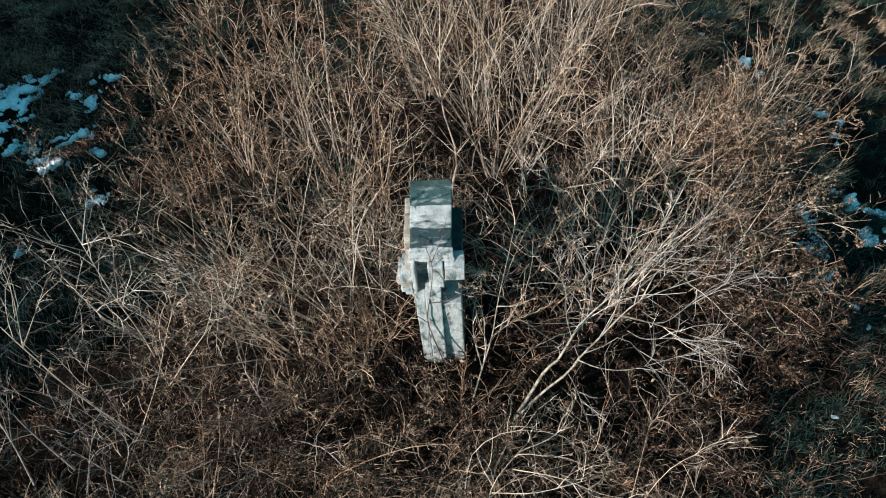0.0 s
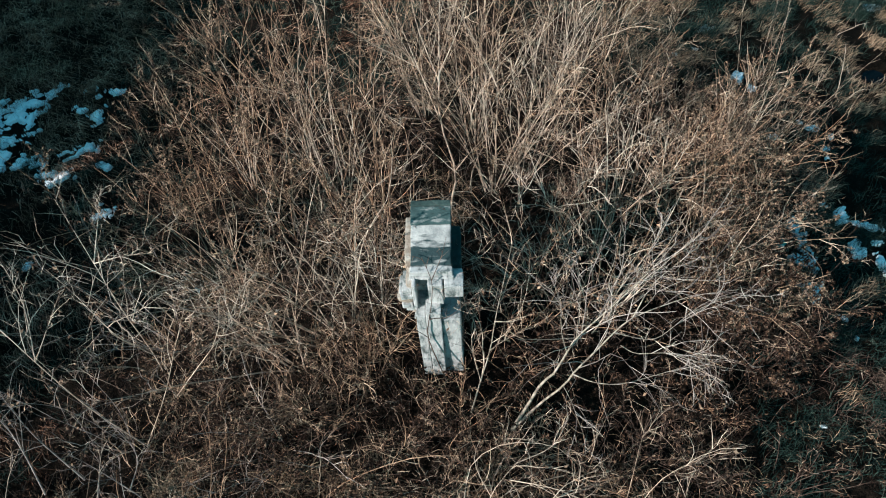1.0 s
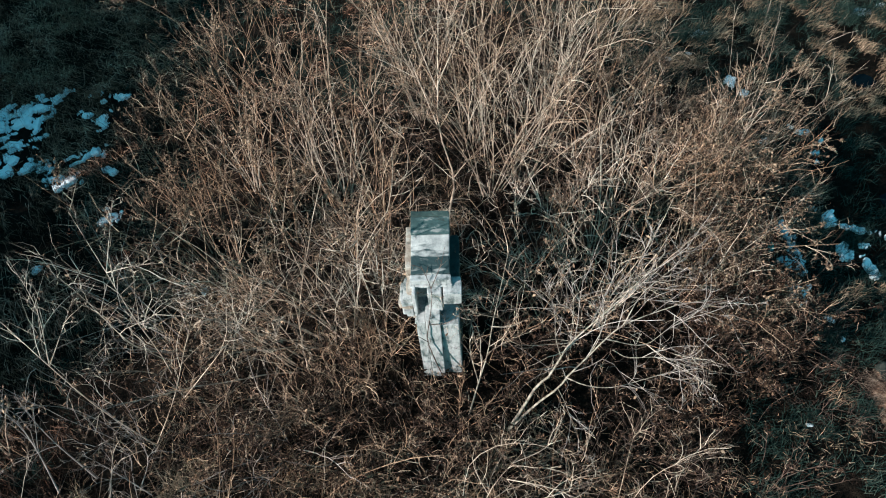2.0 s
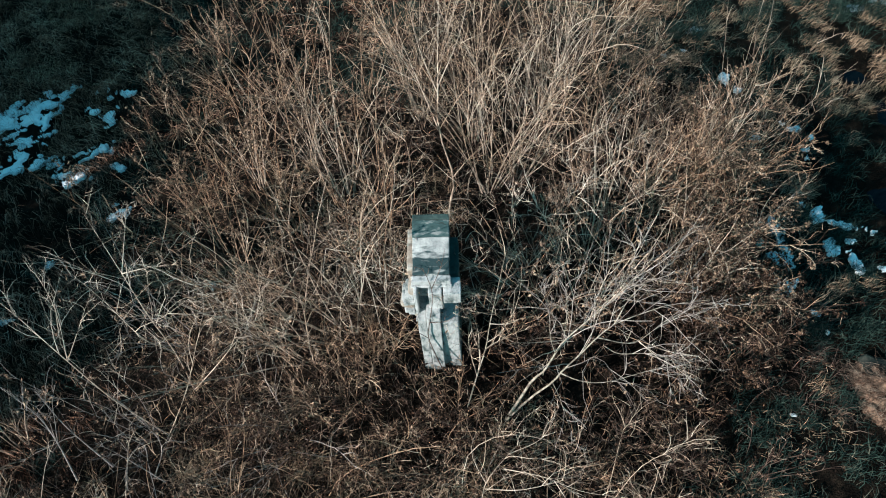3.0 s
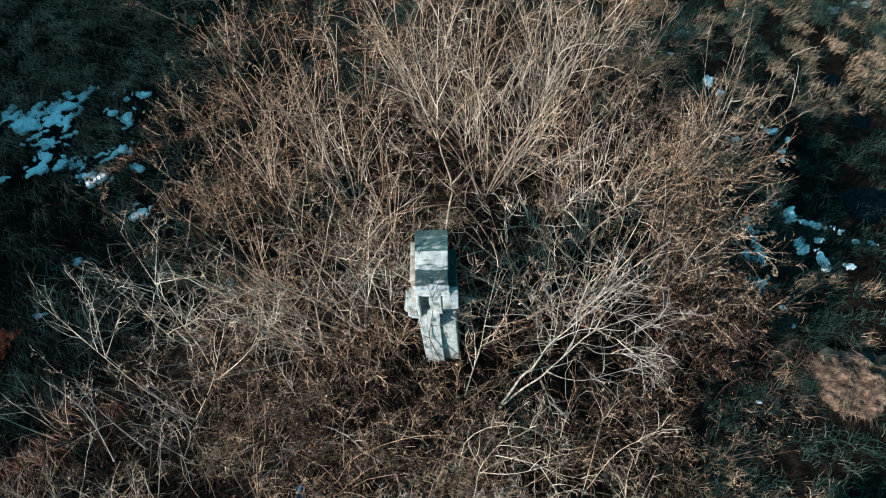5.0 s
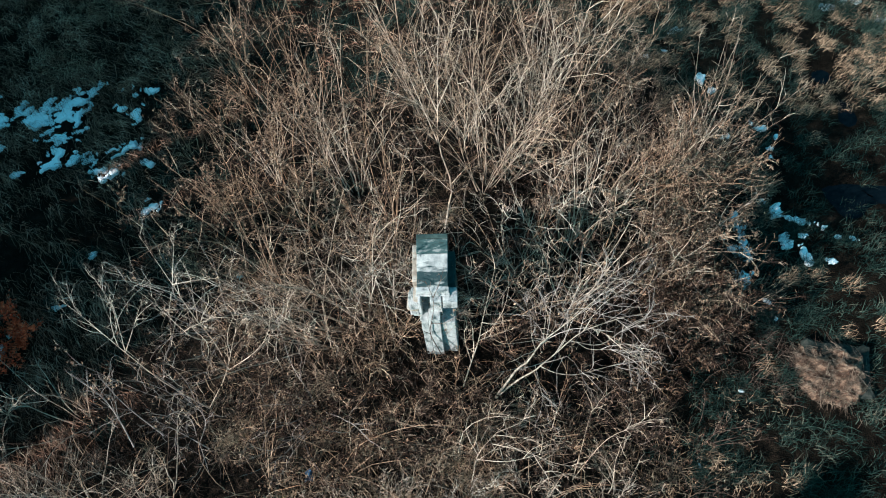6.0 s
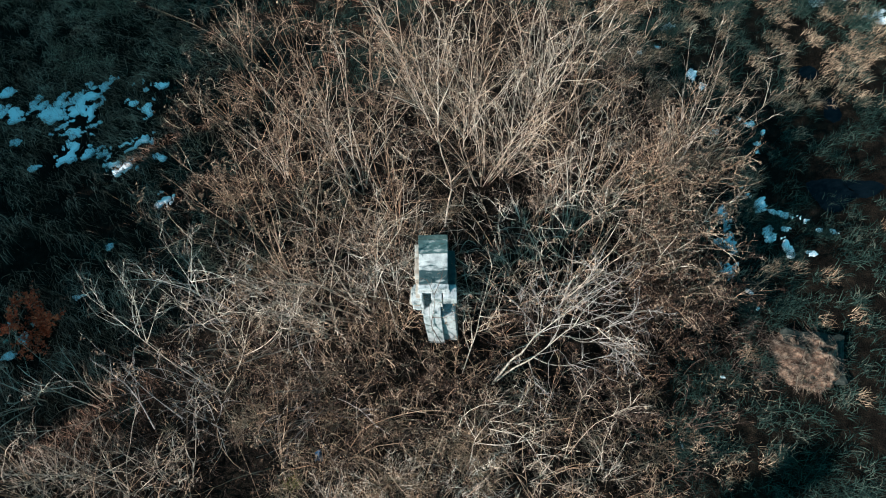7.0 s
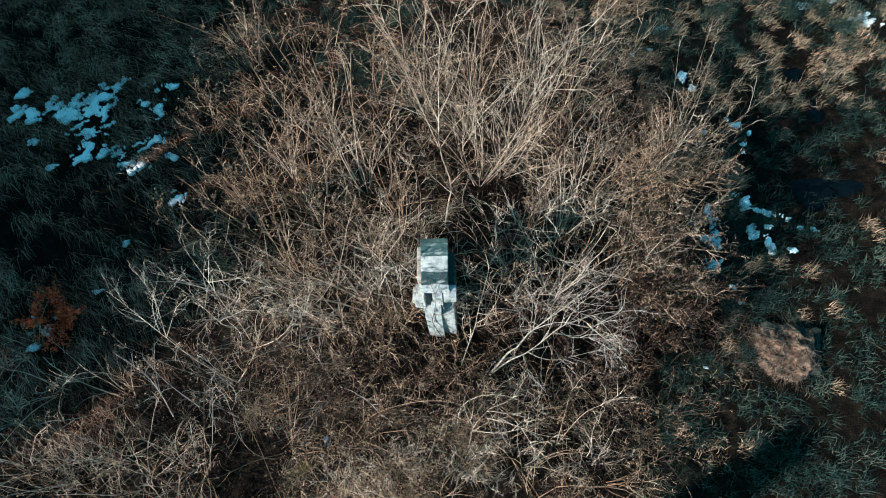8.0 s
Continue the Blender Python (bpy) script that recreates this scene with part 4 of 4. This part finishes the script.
def grasses():
    rng = np.random.default_rng(72)
    green = lambda x, y: np.where(x < 2.5, np.clip((x + 7.6) / 1.4, 0, 1) * (y > 1.9), 1.0)
    bare = lambda x, y: np.clip(1.2 - ((x + 9.6) / 2.4) ** 2 - ((y - 7.4) / 1.5) ** 2, 0, 0.65)
    open_right = lambda x, y: (1 - in_thicket(x, y)) * green(x, y) * dry_on_wet(x, y)
    open_left = lambda x, y: (1 - in_thicket(x, y)) * (1 - 0.85 * green(x, y)) * dry_on_wet(x, y) * (1 - bare(x, y))
    cx, cy = scatter(rng, 3500, 2.5, 13, -1, 16, lambda x, y: open_right(x, y) * (x > 2.5) * np.where(((x > 6.6) & (y < 8.8)) | (y < 5.5), 0.22, 1.0) * np.clip(9.0 * fnoise(x * 1.5, y * 1.5, 31, 3) - 4.7 + 0.11 * (y - 7), 0.0, 0.85))
    v, f = blades(rng, *tufts(rng, cx, cy, 40, 0.18), 0.24, 0.0036, 0.35, (0.6, 0.1))
    tagged(new("dry_tussocks", mesh_np("dry_tussocks", v, f, GRASS_TAN)), "tussocks of dry tan grass on the open meadow", "grass", kind="stuff")
    rims = [(x - 0.84 * (0.8 * a + k), y - 0.44 * (0.8 * a + k)) for x, y, a, b, turn in SNOW_RIGHT + SNOW_MORE + [r for r in SNOWS if -8.5 < r[0] < -6 and r[1] < 9] for k in (0.15, 0.05)]
    cx, cy = np.array(rims).repeat(3, 0).T + rng.normal(0, 0.13, (2, len(rims) * 3))
    v, f = blades(rng, *tufts(rng, cx, cy, 24, 0.08), 0.26, 0.0036, 0.4, (0.15, 0.1))
    tagged(new("tall_tussocks", mesh_np("tall_tussocks", v, f, GRASS_GREEN)), "taller dark grass sheltering the last snow", "grass", kind="stuff")
    far = [(x - 0.87 * k, y - 0.5 * k) for x, y, a, b, turn in SNOWS if x > 4 and y > 11.9 for k in (a + 0.05, a + 0.25)]
    cx, cy = np.array(far).repeat(4, 0).T + rng.normal(0, 0.14, (2, len(far) * 4))
    v, f = blades(rng, *tufts(rng, cx, cy, 40, 0.10), 0.48, 0.0038, 0.3, (0.15, 0.1))
    tagged(new("tall_tussocks", mesh_np("tall_tussocks", v, f, GRASS_GREEN)), "tall dark winter grass before the last snow", "grass", kind="stuff")
    cx, cy = scatter(rng, 330, 1.3, 4.6, 0.2, 3.3, lambda x, y: np.clip(7.0 * fnoise(x * 1.6, y * 1.6, 37, 3) - 3.7 - 0.25 * (x - 2.2), 0, 0.7))
    v, f = blades(rng, *tufts(rng, cx, cy, 18, 0.2), 0.3, 0.0036, 0.8, (0.25, 0.1))
    tagged(new("tan_weeds", mesh_np("tan_weeds", v, f, GRASS_TAN)), "flattened withered weeds in the sun", "weeds", kind="stuff")
    cx, cy = scatter(rng, 280, 2.8, 6.4, 1.3, 3.4, lambda x, y: np.clip(5.0 * fnoise(x * 2.2, y * 2.2, 39, 3) - 2.5, 0, 0.6))
    v, f = blades(rng, *tufts(rng, cx, cy, 12, 0.16), 0.2, 0.0036, 0.8, (0.5, 0.1))
    tagged(new("tan_weeds", mesh_np("tan_weeds", v, f, GRASS_TAN)), "combed tan weeds leading to a straw heap", "weeds", kind="stuff")
    cx, cy = scatter(rng, 60, 4.2, 6.2, 3.2, 5.4, lambda x, y: np.clip(4.0 * fnoise(x * 1.2, y * 1.2, 40, 3) - 1.4, 0, 0.9))
    v, f = blades(rng, *tufts(rng, cx, cy, 20, 0.2), 0.36, 0.0034, 0.7, (0.5, -0.2))
    tagged(new("brown_weeds", mesh_np("brown_weeds", v, f, BARK_BROWN)), "dark brown weeds pressed flat", "weeds", kind="stuff")
    cx, cy = scatter(rng, 420, -4.6, 0.6, 0.5, 3.0, lambda x, y: np.clip(5.0 * fnoise(x * 1.2 + 5, y * 1.2, 38, 3) - 2.2, 0, 0.9))
    v, f = blades(rng, *tufts(rng, cx, cy, 40, 0.16), 0.36, 0.0036, 0.8, (0.15, 0.0))
    tagged(new("tan_weeds", mesh_np("tan_weeds", v, f, GRASS_TAN)), "flattened withered weeds in the sun", "weeds", kind="stuff")
    cx, cy = scatter(rng, 1250, -9, 6, -0.5, 9, lambda x, y: in_thicket(x, y) * (x < 2.6) * (np.hypot(x - 1.0, y - 5.4) > 1.7) * np.clip(3.0 * fnoise(x * 0.7, y * 0.7, 51) - 1.4, 0, 1))
    v, f = blades(rng, *tufts(rng, cx, cy, 30, 0.15), 0.45, 0.0036, 0.7)
    tagged(new("weed_tufts", mesh_np("weed_tufts", v, f, GRASS_TAN)), "withered tan weeds and grass among the brambles", "weeds", kind="stuff")
    cx, cy = scatter(rng, 5600, -7.6, 13, -0.5, 15, lambda x, y: open_right(x, y) * np.clip(6.0 * fnoise(x * 1.9, y * 1.9, 44, 3) - 2.2, 0.22, 1.0))
    v, f = blades(rng, *tufts(rng, cx, cy, 30, 0.17), 0.27, 0.0042, 0.6, (0.5, 0.2))
    tagged(new("winter_grass", mesh_np("winter_grass", v, f, GRASS_GREEN)), "short green winter grass, its colour darkened for shade", "grass", kind="stuff")
    cx, cy = scatter(rng, 800, -14, -5.5, 10.6, 16, lambda x, y: open_left(x, y) * np.clip(5.0 * fnoise(x * 1.1, y * 1.1, 41, 3) - 2.2, 0, 0.9))
    v, f = blades(rng, *tufts(rng, cx, cy, 20, 0.16), 0.4, 0.0034, 0.4, (0.7, -0.5))
    tagged(new("pale_grass", mesh_np("pale_grass", v, f, GRASS_TAN)), "wisps of long pale dry grass in the shade", "grass", kind="stuff")
    cx, cy = scatter(rng, 5200, -14, 2.5, -1, 16, open_left)
    v, f = blades(rng, *tufts(rng, cx, cy, 26, 0.2), 0.55, 0.0034, 0.35, (0.9, -0.8))
    tagged(new("matted_grass", mesh_np("matted_grass", v, f, GRASS_DARK)), "long dark grass pressed flat", "grass", kind="stuff")


grasses()
rng = np.random.default_rng(74)
v, f = blades(rng, *tufts(rng, np.array([-3.27]), np.array([1.4]), 200, 0.12), 0.2, 0.004, 0.7)
tagged(new("green_tuft", mesh_np("green_tuft", v, f, GRASS_FRESH)), "small yellow-green tuft among brown weeds", "grass tuft")


# ---- snow ----
def snow_patch(x, y, a, b, turn, seed, ragged=1.0, rise=0.035, cover=0.82):
    """A thin ragged patch of old snow about 2a by 2b, its rim sinking into the grass."""
    step = max(0.014, min(a, b) / 20)
    m = max(a, b) * 1.5
    n = int(2 * m / step) + 1
    g = np.linspace(-m, m, n)
    u, w = np.meshgrid(g, g)
    c, s = math.cos(radians(turn)), math.sin(radians(turn))
    lu, lw = u * c + w * s, -u * s + w * c
    d = np.sqrt((lu / a) ** 2 + (lw / b) ** 2)
    wu = x + u + (fnoise((x + u) * 7 + 4, (y + w) * 7, 3, 3) - 0.5) * 0.20 + (fnoise((x + u) * 24, (y + w) * 24 + 5, 4, 2) - 0.5) * 0.06
    ww = y + w + (fnoise((x + u) * 7, (y + w) * 7 + 9, 5, 3) - 0.5) * 0.20 + (fnoise((x + u) * 24 + 8, (y + w) * 24, 6, 2) - 0.5) * 0.06
    s1, s2 = wu * 0.77 + ww * 0.64, ww * 0.77 - wu * 0.64
    h = cover - d ** 1.5 + (fnoise(s1 * 4.2, s2 * 9.0, 17, 5) - 0.5) * 5.6 * ragged
    z = np.clip(h * 0.35, -0.10, 0.0) + rise + (fnoise(u * 5, w * 5, seed + 5, 2) - 0.5) * 0.012
    pz = ground_z(x + u, y + w) + z
    keep = z > -0.015
    idx = np.arange(n * n).reshape(n, n)
    q = np.stack([idx[:-1, :-1], idx[:-1, 1:], idx[1:, 1:], idx[1:, :-1]], -1).reshape(-1, 4)
    q = q[keep.ravel()[q].any(1)]
    lab = np.arange(n * n)                       # one object for each separate piece of snow
    while True:
        low = lab.copy()
        np.minimum.at(low, q, np.repeat(lab[q].min(1)[:, None], 4, 1))
        if (low == lab).all():
            break
        lab = low
    flat = np.stack([u.ravel(), w.ravel(), pz.ravel()], -1)
    for piece in np.unique(lab[q[:, 0]]):
        mine = q[lab[q[:, 0]] == piece]
        if len(mine) < 16:
            continue
        used, inv = np.unique(mine, return_inverse=True)
        middle = flat[used].mean(0)
        ob = new("snow_patch", mesh_np("snow_patch", flat[used] - middle, inv.reshape(-1, 4), SNOW, True))
        ob.location = (x + middle[0], y + middle[1], middle[2])
        tagged(ob, "thin ragged patch of old snow on dark grass", "snow", "snow patches")


for i, row in enumerate(SNOWS):
    if row in SNOW_RIGHT or row in SNOW_MORE:
        size = 0.68 if row[1] < 4.0 or row[0] > 7.4 and row[1] < 8.0 else 0.92
        snow_patch(row[0], row[1], row[2] * size, row[3] * size, row[4], 40 + i, 0.85, 0.05 if size > 0.9 and row[1] < 11 else 0.015, 0.82 if row[1] < 11 else 0.5)
    else:
        snow_patch(*row, 40 + i, 2.0 if row in SNOW_LEFT else 1.3, 0.06, 0.4 if row in SNOW_LEFT else 0.7)


# ---- puddles, straw-covered plinth ----
def puddle(x, y, rx, ry, seed):
    bm = bmesh.new()
    ring = []
    for i in range(72):
        a = i * 2 * math.pi / 72
        k = 1.1 + 0.55 * noise.noise(Vector((math.cos(a) * 1.2, math.sin(a) * 1.2, seed))) + 0.35 * noise.noise(Vector((math.cos(a) * 3.5, math.sin(a) * 3.5, seed)))
        ring.append(bm.verts.new((math.cos(a) * rx * k, math.sin(a) * ry * k, 0)))
    bm.faces.new(ring)
    me = bpy.data.meshes.new("puddle")
    bm.to_mesh(me)
    bm.free()
    me.materials.append(WATER)
    ob = new("puddle", me)
    ob.location = (x, y, float(ground_z(x, y)) + 0.045)
    return tagged(ob, "still dark meltwater puddle in the grass", "puddle", "puddles", "structure")


for i, (px, py, rx, ry) in enumerate(PUDDLES):
    puddle(px, py, rx, ry, i * 7.3)

plinth = tagged(new("plinth"), "low dark concrete plinth heaped with flattened dry straw", "plinth")
plinth.location = (6.92, 3.66, float(ground_z(6.92, 3.66)))
plinth.rotation_euler.z = radians(-8)
bm = bmesh.new()
block(bm, -0.46, 0.70, -0.40, 0.60, -0.25, 0.10, rough=0.09, bevel=0.07, cuts=6, seed=31)
part("block", bm, CONCRETE, plinth, "dark weathered concrete block")


def heap_z(x, y):
    d = (np.abs(x / 0.66) ** 3.2 + np.abs(y / 0.62) ** 3.2) ** (1 / 3.2)
    return 0.26 - 0.36 * np.clip(d, 0, 1.3) ** 4 + (fnoise(x * 3 + 7, y * 3, 61, 2) - 0.5) * 0.34 + (fnoise(x * 8, y * 10 + 3, 63, 3) - 0.5) * 0.24


g = np.linspace(-0.80, 0.74, 54)
hx, hy = np.meshgrid(g, g)
v = np.stack([hx, hy, np.maximum(heap_z(hx, hy), -0.12)], -1).reshape(-1, 3)
i0 = (np.arange(53)[:, None] * 54 + np.arange(53)[None]).ravel()
part_np("straw_bed", v, np.stack([i0, i0 + 1, i0 + 55, i0 + 54], -1), STRAW_BED, plinth, "trodden heap of straw and dead leaves", True)
rng = np.random.default_rng(77)
n = 2600
sx, sy = rng.uniform(-0.78, 0.62, n), rng.uniform(-0.74, 0.64, n)
az = 3.3 + (fnoise(sx * 3, sy * 3, 66, 2) - 0.5) * 5 + rng.normal(0, 0.6, n)
p, r = grow(rng, np.stack([sx, sy, np.maximum(heap_z(sx, sy), -0.05) + rng.uniform(-0.02, 0.03, n)], -1), np.stack([np.cos(az), np.sin(az), rng.normal(0, 0.22, n)], -1), rng.uniform(0.08, 0.34, n), rng.uniform(0.0025, 0.005, n), 3, 0.2, -0.06)
v, f = tube(p, r, 3)
tagged(part_np("straw", v, f, STRAW, plinth, "loose dry straw"), kind="stuff")


# ---- litter ----
def scrap(x, y, size, mat, label, seed):
    """A crumpled scrap of sheet lying in the weeds."""
    bm = bmesh.new()
    bmesh.ops.create_grid(bm, x_segments=7, y_segments=6, size=0.5)
    for w in bm.verts:
        q = w.co * 2.6 + Vector((seed * 5.3, 0, 0))
        w.co = Vector((w.co.x * size + noise.noise(q + Vector((3, 0, 0))) * size * 0.3, w.co.y * size * 0.7 + noise.noise(q) * size * 0.3, noise.noise(q + Vector((0, 4, 1))) * size * 0.5 + size * 0.2))
    bmesh.ops.solidify(bm, geom=list(bm.faces), thickness=0.003)
    me = bpy.data.meshes.new("scrap")
    bm.to_mesh(me)
    bm.free()
    me.materials.append(mat)
    ob = new("scrap", me)
    ob.location = (x, y, float(ground_z(x, y)) + 0.03)
    ob.rotation_euler.z = seed * 1.7
    return tagged(ob, label, "litter", "scraps of litter")


bush("red_leaf_bush", -9.04, 4.75, 14, 0.95, (0, 0), 0.75, 2800, BARK_BROWN, LEAF_RED, "small bush with rust-red dead leaves in dark grass", 701, shoots=8, twigs=5, thick=0.007, leaf_size=0.06, hold=1.0, group="saplings")
for i, row in enumerate([
    (-2.78, 1.90, 0.18, SCRAP_BLUE, "crumpled blue plastic scrap among the weeds"),
    (-9.33, 4.42, 0.20, SCRAP_WHITE, "torn pale plastic scrap in dark grass"),
    (-9.68, 4.74, 0.12, SCRAP_WHITE, "torn pale plastic scrap in dark grass"),
    (-9.68, 4.36, 0.10, SCRAP_TEAL, "faded turquoise plastic scrap"),
    (-9.18, 4.73, 0.10, SCRAP_WHITE, "torn pale plastic scrap in dark grass"),
    (5.42, 6.56, 0.16, SCRAP_TEAL, "faded turquoise plastic scrap"),
    (-4.56, 5.89, 0.15, SCRAP_WHITE, "torn pale plastic scrap in dark grass"),
]):
    scrap(*row, i + 1)
